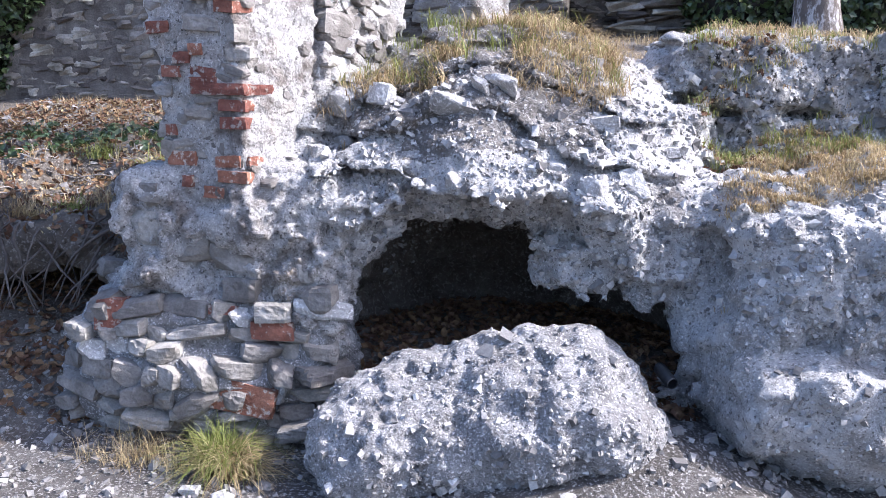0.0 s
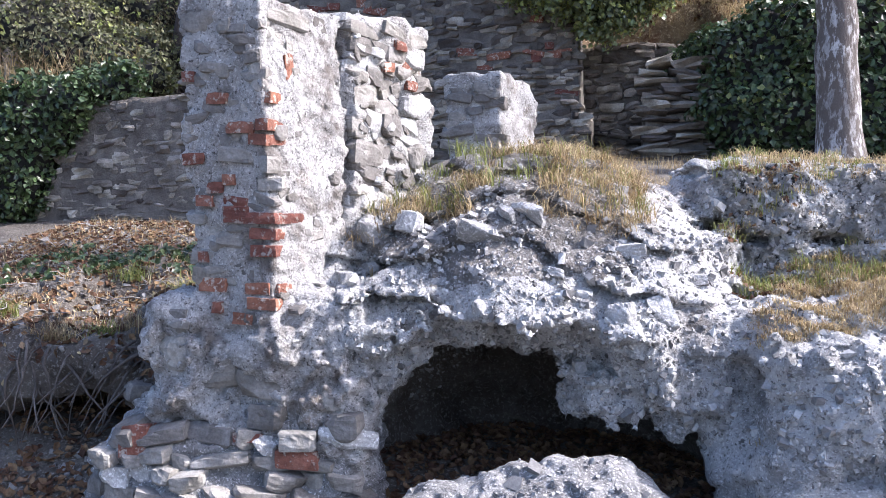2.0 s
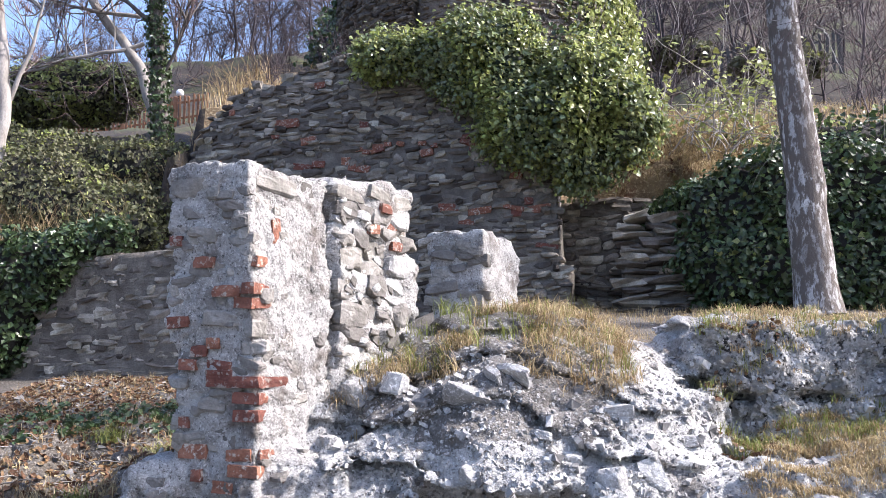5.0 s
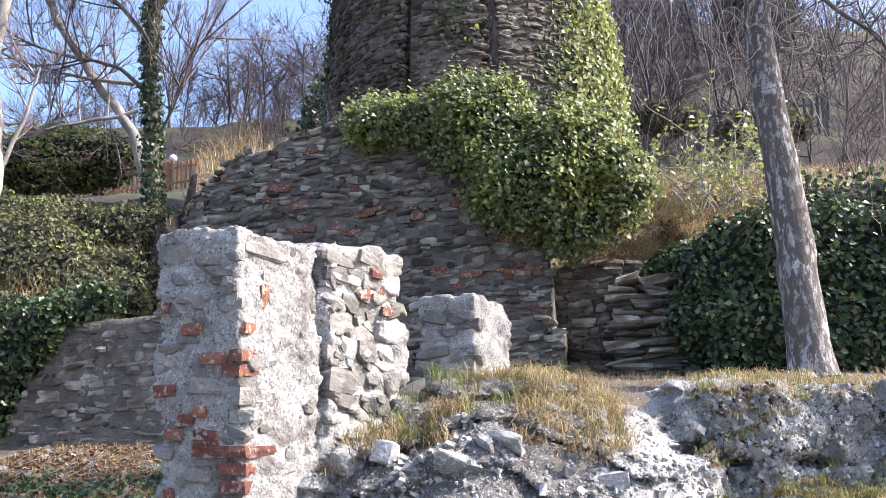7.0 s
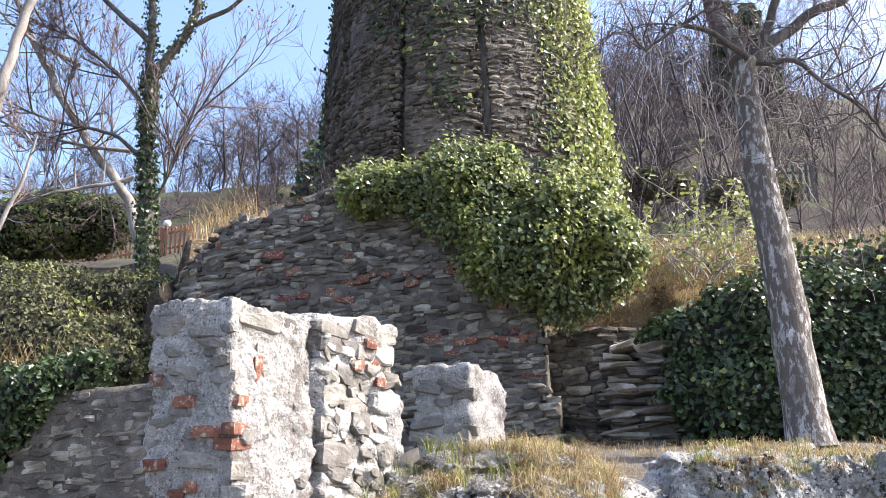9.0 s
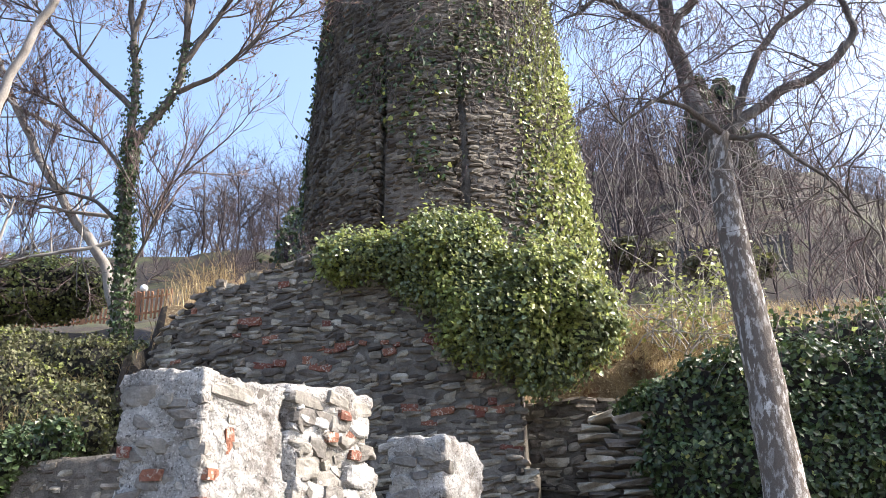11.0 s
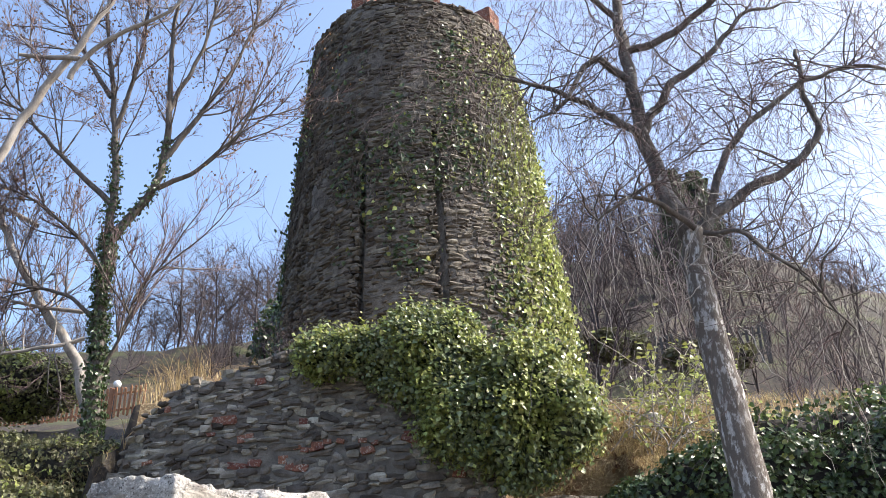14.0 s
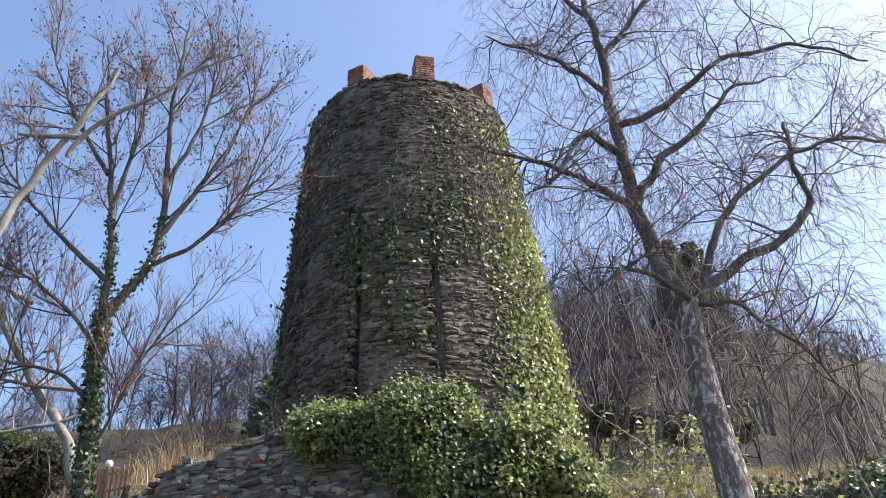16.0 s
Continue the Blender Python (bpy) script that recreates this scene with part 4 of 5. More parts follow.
def blades(P, N, length, width, lean, per):
    """Curved grass blades: three quads each, tapering."""
    P, N = np.repeat(P, per, 0), np.repeat(N, per, 0)
    n = len(P)
    P = P + rng.normal(0, 0.02, P.shape) * np.array((1, 1, 0.2))
    az = rng.uniform(0, 2 * math.pi, n)
    d = np.stack([np.cos(az), np.sin(az), np.zeros(n)], -1)
    side_ = np.stack([-d[:, 1], d[:, 0], np.zeros(n)], -1)
    L = rng.uniform(*length, n)[:, None]
    k = rng.uniform(*lean, n)[:, None]
    W = rng.uniform(*width, n)[:, None]
    rows = []
    for t, w in ((0, 1.0), (0.4, 0.85), (0.75, 0.6), (1.0, 0.12)):
        c = P + np.array((0, 0, 1.0)) * L * (t * (1 - 0.35 * k * t)) + d * L * k * t * t + N * 0.15 * L * t
        c[:, 2] -= (L[:, 0] * k[:, 0] * 0.45 * t ** 3)
        rows += [c - side_ * W * w / 2, c + side_ * W * w / 2]
    V = np.stack(rows, 1).reshape(-1, 3)
    b = (np.arange(n) * 8)[:, None]
    F = np.concatenate([b + np.array((2 * i, 2 * i + 1, 2 * i + 3, 2 * i + 2)) for i in range(3)])
    return V, F


def tuft(name, label, P, N, mat, length, width=(0.003, 0.006), lean=(0.3, 1.1), per=6):
    v, f = blades(P, N, length, width, lean, per)
    return tagged(solid(name, v, f, mat, smooth=True), label, "grass", kind="stuff")


P, N = spots([skin_vault], -0.95, 0.72, 4.68, 6.3, 1250, 0.3, lambda x, y: fbm(np.array((x, y, 0.0)), 2.2, 2, 9) > -0.3)
tuft("dry_grass", "long dry straw-coloured grass on the vault's crest", P, N, M["grass"], (0.06, 0.21), lean=(0.6, 1.8), per=8)
P, N = spots([skin_vault], -0.9, 0.7, 4.8, 5.6, 130, 0.3)
tuft("green_grass", "green-yellow grass blades among dry grass on the crest", P, N, M["green"], (0.08, 0.2), lean=(0.3, 1.2), per=7)
P, N = spots([skin_vault, skin_side], 1.2, 2.9, 4.3, 5.45, 2600, 0.45, lambda x, y: noise.noise(Vector((x * 2, y * 2, 4.0))) > -0.25)
tuft("ledge_grass", "short dry turf on the mortar ledge", P, N, M["grass"], (0.025, 0.08), lean=(0.5, 1.4), per=9)
P, N = spots([skin_vault], 1.15, 2.6, 5.0, 5.45, 200, 0.4)
tuft("ledge_green_grass", "green tufts along the foot of the upper block", P, N, M["green"], (0.05, 0.14), per=8)
P, N = spots([skin_vault], 1.25, 2.9, 5.5, 6.9, 700, 0.5)
tuft("terrace_grass", "thin yellowing turf along the top of the block", P, N, M["grass"], (0.03, 0.09), per=9)
P, N = spots([skin_vault], 1.25, 2.9, 5.5, 6.9, 250, 0.5)
tuft("terrace_green", "green grass along the top of the block", P, N, M["green"], (0.03, 0.09), per=8)
P = np.array([(-1.28 + rng.normal(0, 0.05), 3.95 + rng.normal(0, 0.04), -0.25) for i in range(120)])
tuft("grass_tussock", "bushy yellow-green tussock at the foot of the ruin", P, np.tile((0, 0, 1.0), (120, 1)), M["green"], (0.16, 0.34), (0.004, 0.007), (0.3, 1.3), 6)
P = np.array([(-1.20 + rng.normal(0, 0.06), 3.88 + rng.normal(0, 0.04), -0.25) for i in range(90)])
tuft("dry_tussock", "straw blades hanging from the tussock", P, np.tile((0, 0, 1.0), (90, 1)), M["grass"], (0.14, 0.30), (0.004, 0.007), (0.6, 1.6), 6)
P = np.array([(-1.75 + rng.normal(0, 0.14), 3.95 + rng.normal(0, 0.06), -0.25) for i in range(70)])
tuft("withered_grass", "thin withered grass beside the footing", P, np.tile((0, 0, 1.0), (70, 1)), M["grass"], (0.10, 0.28), (0.002, 0.004), (0.2, 1.2), 5)
for n, (x, y) in enumerate(((-3.0, 5.6), (-2.3, 5.5), (-2.6, 5.05), (-2.95, 4.95), (-3.3, 6.6), (-2.15, 6.1), (-2.35, 5.0), (-3.6, 5.3))):
    h = drop([skin_bank, skin_ground], x, y)
    P = np.array([(x + rng.normal(0, 0.07), y + rng.normal(0, 0.06), h[0].z - 0.02) for i in range(45)])
    tuft("grass_tuft", "small yellow-green grass tuft on the leafy bank", P, np.tile((0, 0, 1.0), (45, 1)), M["green"] if n % 3 else M["grass"], (0.08, 0.22), per=5)
P, N = spots([skin_bank, skin_ground], -5.5, -1.9, 4.9, 9.4, 1500, 0.3)
tuft("bank_grass", "thin dry grass over the bank", P, N, M["grass"], (0.04, 0.14), (0.003, 0.006), per=3)
P, N = spots([skin_ground], -0.8, 6.0, 6.8, 9.8, 1200, 0.3)
P2, N2 = spots([skin_ground], 0.3, 8.0, 11.0, 19.0, 1300, 0.2, z0=14.0)
tuft("slope_grass", "golden dry grass on the sunny slope", P2, N2, M["grass"], (0.12, 0.38), (0.006, 0.012), per=5)
P2, N2 = spots([skin_ground], 0.2, 3.6, 11.2, 13.6, 1900, 0.12, z0=14.0)
tuft("golden_grass", "tangled golden grass on the slope above the recessed wall", P2, N2, M["grass"], (0.08, 0.26), (0.004, 0.009), (0.6, 1.7), per=7)
P2, N2 = spots([skin_ground], -4.6, 0.5, 11.0, 15.0, 700, 0.2, z0=14.0)
tuft("wall_top_grass", "dry grass along the top of the terrace wall", P2, N2, M["grass"], (0.12, 0.35), (0.005, 0.01), per=5)
P2, N2 = spots([skin_ground], -10.5, -4.8, 10.0, 14.5, 1500, 0.1, z0=14.0)
tuft("slope_stalks", "dry stalks and grass among the slope's shrubs", P2, N2, M["grass"], (0.25, 0.9), (0.006, 0.012), per=4)
tuft("terrace_turf", "dry turf of the terrace behind the ruins", P, N, M["grass"], (0.05, 0.14), (0.003, 0.006), per=5)


def litter(name, label, P, N, size=(0.035, 0.075), mat="litter"):
    k = len(P)
    s = rng.uniform(*size, (k, 1)) * np.ones((1, 3))
    v, f = scatter(DEAD, P + N * 0.012, s, facing(N, 0.45))
    tagged(solid(name, v, f, M[mat], smooth=False), label, "leaves", kind="stuff")


P, N = spots([skin_ground], -1.1, 1.15, 4.35, 6.15, 3200, 0.2, z0=0.62)
litter("cave_leaves", "brown dead leaves covering the floor of the hollow", P, N)
P, N = spots([skin_bank, skin_ground], -5.5, -1.75, 4.5, 9.3, 6500, 0.1)
litter("bank_leaves", "scattered brown dead leaves on the bank", P, N)
P, N = spots([skin_bank, skin_ground], -5.5, -1.75, 4.7, 9.3, 2600, 0.25)
litter("bank_crumbs", "pale crumbled leaves and straw on the bank", P, N, (0.02, 0.045), "grass")
P, N = spots([skin_bank, skin_ground], -4.6, -2.2, 6.0, 8.8, 2600, 0.2, lambda x, y: abs(y - 7.2 - 0.25 * (x + 3.3)) < 0.75 + 0.5 * noise.noise(Vector((x * 2, y * 2, 0))))
N = N + rng.normal(0, 0.3, N.shape)
v, f = scatter(LEAF, P + N * 0.06, rng.uniform(0.03, 0.075, (len(P), 1)) * np.ones((1, 3)), facing(N, 0.7))
tagged(solid("ground_ivy", v, f, M["ivy"], smooth=False), "low dark green weeds creeping over the bank", "weeds", kind="stuff")
P, N = spots([skin_bank, skin_ground], -5.5, -1.75, 4.7, 9.3, 1500, 0.25)
s = (rng.gamma(1.6, 0.012, (len(P), 1)) + 0.008) * rng.uniform(0.7, 1.2, (len(P), 3))
v, f = scatter(CRUMBS, P, s, turns(len(P)))
tagged(solid("bank_stones", v, f, M["pebble"], smooth=False), "small pale stones strewn over the bank", "gravel", kind="stuff")
P, N = spots([skin_ground], -4.2, -1.9, 4.2, 6.2, 1500, 0.2, z0=0.62)
litter("hollow_leaves", "dead leaves drifted under the bank", P, N)
P, N = spots([skin_ground], 0.2, 4.0, 11.3, 16.0, 1800, 0.2, z0=14.0)
litter("slope_leaves", "reddish dead leaves on the slope below the tower", P, N, (0.05, 0.10))
P, N = spots([skin_vault], 1.15, 1.6, 4.95, 5.5, 160, 0.3)
litter("ledge_leaves", "a few reddish leaves in the corner of the ledge", P, N, (0.03, 0.05))

P, N = spots([skin_ground], -3.6, 3.2, 2.2, 4.8, 5200, 0.3, lambda x, y: rng.random() < smooth01(2.0, 3.3, y) and rng.random() < smooth01(-3.5, -2.2, x), z0=0.9)
s = (rng.gamma(2.0, 0.009, (len(P), 1)) + 0.006) * rng.uniform(0.7, 1.2, (len(P), 3))
v, f = scatter(CRUMBS, P, s, turns(len(P)))
tagged(solid("pebbles", v, f, M["pebble"], smooth=False), "loose pale gravel and mortar crumbs on the ground", "gravel", kind="stuff")
# crumbs that cling to the masonry
A = []
for tree, x0, x1, z0, z1, n in ((skin_vault, -1.0, 2.6, 0.5, 2.0, 9000), (skin_side, 1.1, 2.8, -0.2, 1.1, 1500), (skin_block, -0.8, 1.1, -0.2, 0.7, 1800)):
    for x, z in zip(rng.uniform(x0, x1, n), rng.uniform(z0, z1, n)):
        hit, nrm = front(tree, x, z, 2.5)
        if hit and hit.y < 5.6:
            A.append(hit)
A = np.array(A)
s = (rng.gamma(1.3, 0.008, (len(A), 1)) + 0.006) * rng.uniform(0.6, 1.2, (len(A), 3))
v, f = scatter(CRUMBS, A, s, turns(len(A)))
solid("crumb_layer", v, f, M["crumb"], vault, "pale crumbs of mortar", smooth=False, kind="stuff")
for n in range(26):
    x, y = rng.uniform(-2.6, 1.6), rng.uniform(3.2, 4.5)
    h = drop([skin_ground], x, y, 0.5)
    if h:
        st = new("loose_stone", STONE[n % 10] if n % 3 else WHITE[n % 10])
        st.matrix_basis = pose(x, y, h[0].z + 0.01, 0, 0, 40 * n) @ Matrix.Diagonal((*(rng.uniform(0.03, 0.09) * np.array((1.2, 1, 0.7))), 1))
        tagged(st, "small grey stone lying on the gravel", "stone", "loose stones on the gravel")


# ---- trees ----
def tube(pts, rad, sides):
    pts, rad = np.asarray(pts, float), np.asarray(rad, float)
    tan = np.gradient(pts, axis=0)
    tan /= np.linalg.norm(tan, axis=1)[:, None] + 1e-9
    ref = np.array((0.31, 0.87, 0.38)) if abs(tan[0, 2]) > 0.5 else np.array((0, 0, 1.0))
    u = np.cross(tan, ref)
    u /= np.linalg.norm(u, axis=1)[:, None] + 1e-9
    w = np.cross(tan, u)
    a = np.arange(sides) * 2 * math.pi / sides
    V = pts[:, None] + rad[:, None, None] * (np.cos(a)[None, :, None] * u[:, None] + np.sin(a)[None, :, None] * w[:, None])
    k = np.arange(len(pts) * sides).reshape(-1, sides)
    F = np.stack([k[:-1], np.roll(k[:-1], -1, 1), np.roll(k[1:], -1, 1), k[1:]], -1).reshape(-1, 4)
    return V.reshape(-1, 3), F


def tubes(name, items, mat, parent=None, label="", kind=""):
    V, F, b = [], [], 0
    for pts, rad, sides in items:
        v, f = tube(pts, rad, sides)
        V.append(v), F.append(f + b)
        b += len(v)
    return solid(name, np.concatenate(V), np.concatenate(F), mat, parent, label, kind=kind)


def course(way, step=0.12, wobble=0.02, seed=0):
    """A smooth line through way points, slightly uneven."""
    way = np.array(way, float)
    d = np.r_[0, np.cumsum(np.linalg.norm(np.diff(way, axis=0), axis=1))]
    t = np.linspace(0, d[-1], max(5, int(d[-1] / step)))
    p = np.stack([np.interp(t, d, way[:, k]) for k in range(3)], -1)
    for _ in range(4):
        p[1:-1] = (p[:-2] + 2 * p[1:-1] + p[2:]) / 4
    r = np.random.default_rng(seed)
    p[1:-1] += r.normal(0, wobble, p[1:-1].shape)
    p[1:-1] = (p[:-2] + 2 * p[1:-1] + p[2:]) / 4
    return p


def sprout(store, start, head, length, radius, level, r, rule):
    """Grow one branch and its side branches into store[level]."""
    n = max(rule.get("least", 4), int(length / rule["step"][level]))
    p, d = [np.array(start, float)], np.array(head, float)
    d /= np.linalg.norm(d)
    for i in range(n):
        d = d + r.normal(0, rule["wobble"][level], 3) + np.array((0, 0, rule["rise"][level])) / n
        d /= np.linalg.norm(d)
        p.append(p[-1] + d * length / n)
    p = np.array(p)
    rad = radius * np.linspace(1, 0.35, len(p))
    store.setdefault(level, []).append((p, rad, rule["sides"][level]))
    if level + 1 < len(rule["count"]) + 1 and level < len(rule["count"]):
        for _ in range(rule["count"][level]):
            i = int(r.integers(int(len(p) * rule.get("bare", 0.15)), len(p)))
            i = min(i, len(p) - 2)
            t = p[i + 1] - p[i]
            t /= np.linalg.norm(t)
            s_ = np.cross(t, r.normal(0, 1, 3))
            s_ /= np.linalg.norm(s_) + 1e-9
            a = r.uniform(*rule["angle"])
            h = t * math.cos(a) + s_ * math.sin(a)
            sprout(store, p[i], h, length * r.uniform(*rule["share"]), max(rad[i] * 0.6, rule["thin"]), level + 1, r, rule)


rb = np.random.default_rng(3)
P, N = spots([skin_bank, skin_ground], -5.0, -1.75, 4.7, 9.0, 220, 0.25)
items = []
for q in P:
    d = rb.normal(0, 1, 3) * (1, 1, 0.15)
    line = np.array(q) + np.outer(np.linspace(0, rb.uniform(0.1, 0.45), 6), d / np.linalg.norm(d)) + rb.normal(0, 0.012, (6, 3)) + (0, 0, 0.02)
    items.append((line, np.linspace(0.006, 0.002, 6), 4))
tagged(tubes("fallen_twigs", items, M["pale_bark"]), "dry fallen twigs lying on the bank", "twigs", kind="stuff")

# birch
birch = thing("birch_tree", "bare leaning birch with peeling white bark and drooping twigs", "tree", (2.5, 8.0, 2.3))
trunk_way = [(2.56, 8.0, 2.2), (2.53, 8.0, 2.6), (2.47, 8.0, 3.7), (2.36, 8.0, 5.0), (2.34, 8.05, 5.6), (2.38, 8.1, 6.0)]
p = course(trunk_way, 0.1, 0.008, 1)
tubes("trunk", [(p, np.interp(np.linspace(0, 1, len(p)), (0, 0.08, 1), (0.22, 0.185, 0.115)), 18)], M["birch"], birch)
limb_ways = [
    ([(2.36, 8.1, 5.9), (2.2, 8.15, 6.5), (2.01, 8.2, 7.26), (2.0, 8.25, 8.2), (1.96, 8.3, 9.5), (1.85, 8.3, 10.8), (1.9, 8.3, 12.2)], 0.10, 0.025),
    ([(2.40, 8.1, 5.95), (2.65, 8.15, 6.2), (2.97, 8.2, 6.46), (3.5, 8.2, 6.72), (3.86, 8.2, 6.98), (3.98, 8.2, 7.35), (3.85, 8.25, 7.8), (3.95, 8.3, 8.4)], 0.068, 0.022),
    ([(2.55, 8.1, 6.15), (2.85, 8.1, 6.9), (3.2, 8.1, 7.35), (3.75, 8.1, 7.75), (4.4, 8.1, 8.0), (5.2, 8.2, 7.9)], 0.048, 0.014),
    ([(2.02, 8.2, 7.2), (1.7, 8.1, 7.5), (1.2, 8.0, 7.75), (0.6, 7.9, 7.95), (0.2, 7.8, 8.0)], 0.05, 0.012),
    ([(2.05, 8.2, 7.3), (2.4, 8.2, 7.9), (2.9, 8.2, 8.3), (3.4, 8.2, 8.9), (3.9, 8.3, 9.1)], 0.06, 0.015),
    ([(2.0, 8.2, 8.0), (1.6, 8.1, 8.4), (1.3, 8.0, 7.9), (1.1, 8.0, 7.5), (0.9, 7.9, 7.4)], 0.05, 0.015),
    ([(2.0, 8.25, 8.5), (2.6, 8.2, 8.7), (3.3, 8.1, 9.3), (4.2, 8.0, 9.4), (5.0, 8.0, 9.0)], 0.05, 0.012),
    ([(1.97, 8.3, 9.0), (1.5, 8.2, 9.5), (1.0, 8.1, 9.7), (0.5, 8.0, 9.9)], 0.04, 0.01),
    ([(1.95, 8.3, 9.6), (2.5, 8.3, 10.4), (3.0, 8.3, 11.2)], 0.05, 0.012),
    ([(1.9, 8.3, 10.4), (1.3, 8.3, 11.0), (0.8, 8.2, 11.4)], 0.04, 0.01),
    ([(2.38, 7.95, 5.95), (2.1, 7.8, 6.15), (1.75, 7.7, 6.3), (1.5, 7.6, 6.1), (1.35, 7.6, 5.8)], 0.035, 0.01),
    ([(2.45, 7.95, 5.9), (2.7, 7.8, 5.9), (2.9, 7.7, 5.6), (3.3, 7.7, 5.2), (3.6, 7.7, 4.7)], 0.03, 0.008),
]
DROOP = dict(step=(0.12, 0.12, 0.12), wobble=(0.24, 0.24, 0.2), rise=(0.1, -0.7, -1.7), sides=(5, 4, 3), count=(5, 5), angle=(0.5, 1.2), share=(0.5, 0.95), thin=0.0028)
grown = {}
for n, (way, r0, r1) in enumerate(limb_ways):
    p = course(way, 0.1, 0.03, 10 + n)
    tubes("limb", [(p, np.linspace(r0, r1, len(p)), 9)], M["limb"] if r0 > 0.04 else M["bark"], birch)
    for _ in range(24 if len(way) > 5 else 16):
        i = int(rb.integers(len(p) // 4, len(p) - 1))
        sprout(grown, p[i], rb.normal(0, 1, 3) * (1, 0.7, 0.6) + (0, 0, 0.35), rb.uniform(0.5, 1.3), 0.010, 0, rb, DROOP)
tubes("branching", grown[0], M["bark"], birch, kind="stuff")
strands = []
for n in range(150):
    way = limb_ways[(1, 2, 4, 6, 10, 11, 3, 5)[n % 8]][0]
    i = int(rb.integers(1, len(way) - 1))
    q = np.array(way[i]) + (np.array(way[i + 1]) - np.array(way[i])) * rb.random() + rb.normal(0, 0.25, 3)
    k = int(rb.integers(6, 14))
    drift = np.cumsum(rb.normal(0, 0.03, (k, 3)) + np.array((rb.normal(0, 0.02), 0, -0.13)), 0)
    strands.append((q + drift, np.linspace(0.0038, 0.002, k), 3))
for n in range(45):
    q = np.array((2.42, 7.95, 5.6)) + rb.normal(0, 1, 3) * (0.28, 0.12, 0.4)
    k = int(rb.integers(8, 16))
    d = rb.normal(0, 1, 3) * (1, 0.5, 0.7) + (0.15, -0.2, 0)
    line = [q]
    spin = rb.normal(0, 0.3)
    for i in range(k):
        d = d / np.linalg.norm(d)
        d = d + np.array((-d[2], 0, d[0])) * spin + rb.normal(0, 0.22, 3) + (0, 0, -0.06)
        line.append(line[-1] + d / np.linalg.norm(d) * 0.07)
    strands.append((np.array(line), np.linspace(rb.uniform(0.005, 0.010), 0.002, k + 1), 4))
# Hanging strands take pale bark to carry sunlight in colour; curls are pale-barked.
tubes("hanging_spray", strands, M["pale_bark"], birch, "hanging twigs, sunlight in their pale bark colour", kind="stuff")
tubes("twig_spray", grown[1] + grown[2], M["twig"], birch, "fine drooping reddish twigs", kind="stuff")

# ivy-clad tree
UPRIGHT = dict(step=(0.2, 0.16, 0.12), wobble=(0.08, 0.1, 0.12), rise=(0.5, 0.5, 0.4), sides=(6, 4, 3), count=(7, 5), angle=(0.35, 0.8), share=(0.35, 0.6), thin=0.006, bare=0.25)
ash = thing("ivy_clad_tree", "bare grey tree with its trunk wrapped in ivy", "tree", (-6.1, 13.0, 4.4))
ash_ways = [
    ([(-6.05, 13, 4.2), (-6.15, 13, 5.0), (-6.36, 13, 7.19), (-6.47, 13, 8.9)], 0.13, 0.10),
    ([(-6.46, 13, 8.8), (-6.55, 13, 10.4), (-6.85, 13, 12.0), (-7.2, 13, 13.6), (-7.5, 13, 15.5)], 0.08, 0.02),
    ([(-6.46, 13, 8.8), (-6.1, 13, 9.4), (-5.72, 13, 9.9), (-5.65, 13, 11.0), (-5.85, 13, 13.4), (-5.8, 13, 16.0)], 0.085, 0.02),
    ([(-5.72, 13, 9.9), (-5.0, 13, 10.2), (-4.4, 12.9, 10.7), (-4.0, 12.9, 11.5)], 0.05, 0.012),
    ([(-5.68, 13, 10.5), (-5.1, 13, 11.4), (-4.5, 13, 12.6), (-4.1, 13, 13.9)], 0.06, 0.012),
    ([(-6.5, 13, 9.6), (-7.2, 13, 10.3), (-8.2, 13, 11.3), (-9.2, 13, 12.6)], 0.06, 0.012),
    ([(-6.4, 13, 8.2), (-7.0, 13, 9.0), (-8.0, 13, 9.8), (-9.4, 13, 10.6)], 0.045, 0.01),
    ([(-6.4, 13, 7.4), (-7.0, 13, 7.9), (-7.9, 13, 8.1), (-9.2, 13, 8.6)], 0.04, 0.01),
    ([(-6.3, 13, 6.4), (-5.9, 12.9, 7.0), (-5.8, 12.9, 7.8), (-5.3, 12.9, 8.4)], 0.035, 0.01),
    ([(-5.7, 13, 11.6), (-5.2, 13, 13.0), (-4.9, 13, 15.0)], 0.05, 0.012),
    ([(-6.7, 13, 11.2), (-6.4, 13, 12.8), (-6.5, 13, 15.0)], 0.05, 0.012),
    ([(-6.9, 13, 12.0), (-7.9, 13, 13.6), (-8.8, 13, 15.6)], 0.05, 0.012),
]
grown = {}
stems = []
for n, (way, r0, r1) in enumerate(ash_ways):
    p = course(way, 0.15, 0.02, 40 + n)
    tubes("trunk" if n == 0 else "limb", [(p, np.linspace(r0, r1, len(p)), 9)], M["bark"], ash)
    if n < 3:
        stems.append((p, np.linspace(r0, r1, len(p))))
    if n:
        for _ in range(13):
            i = int(rb.integers(len(p) // 4, len(p) - 1))
            t = p[i + 1] - p[i]
            sprout(grown, p[i], t / np.linalg.norm(t) + rb.normal(0, 0.55, 3), rb.uniform(0.9, 2.0), 0.018, 0, rb, UPRIGHT)
tubes("branching", grown[0], M["bark"], ash, kind="stuff")
tubes("twig_spray", grown[1] + grown[2], M["twig"], ash, kind="stuff")
tips = np.array([it[0][-1] for it in grown[2]])
tips = tips[tips[:, 2] > 9.5]
v, f = scatter(DEAD, tips + rng.normal(0, 0.03, tips.shape), rng.uniform(0.03, 0.065, (len(tips), 1)) * np.ones((1, 3)), turns(len(tips), 1.0))
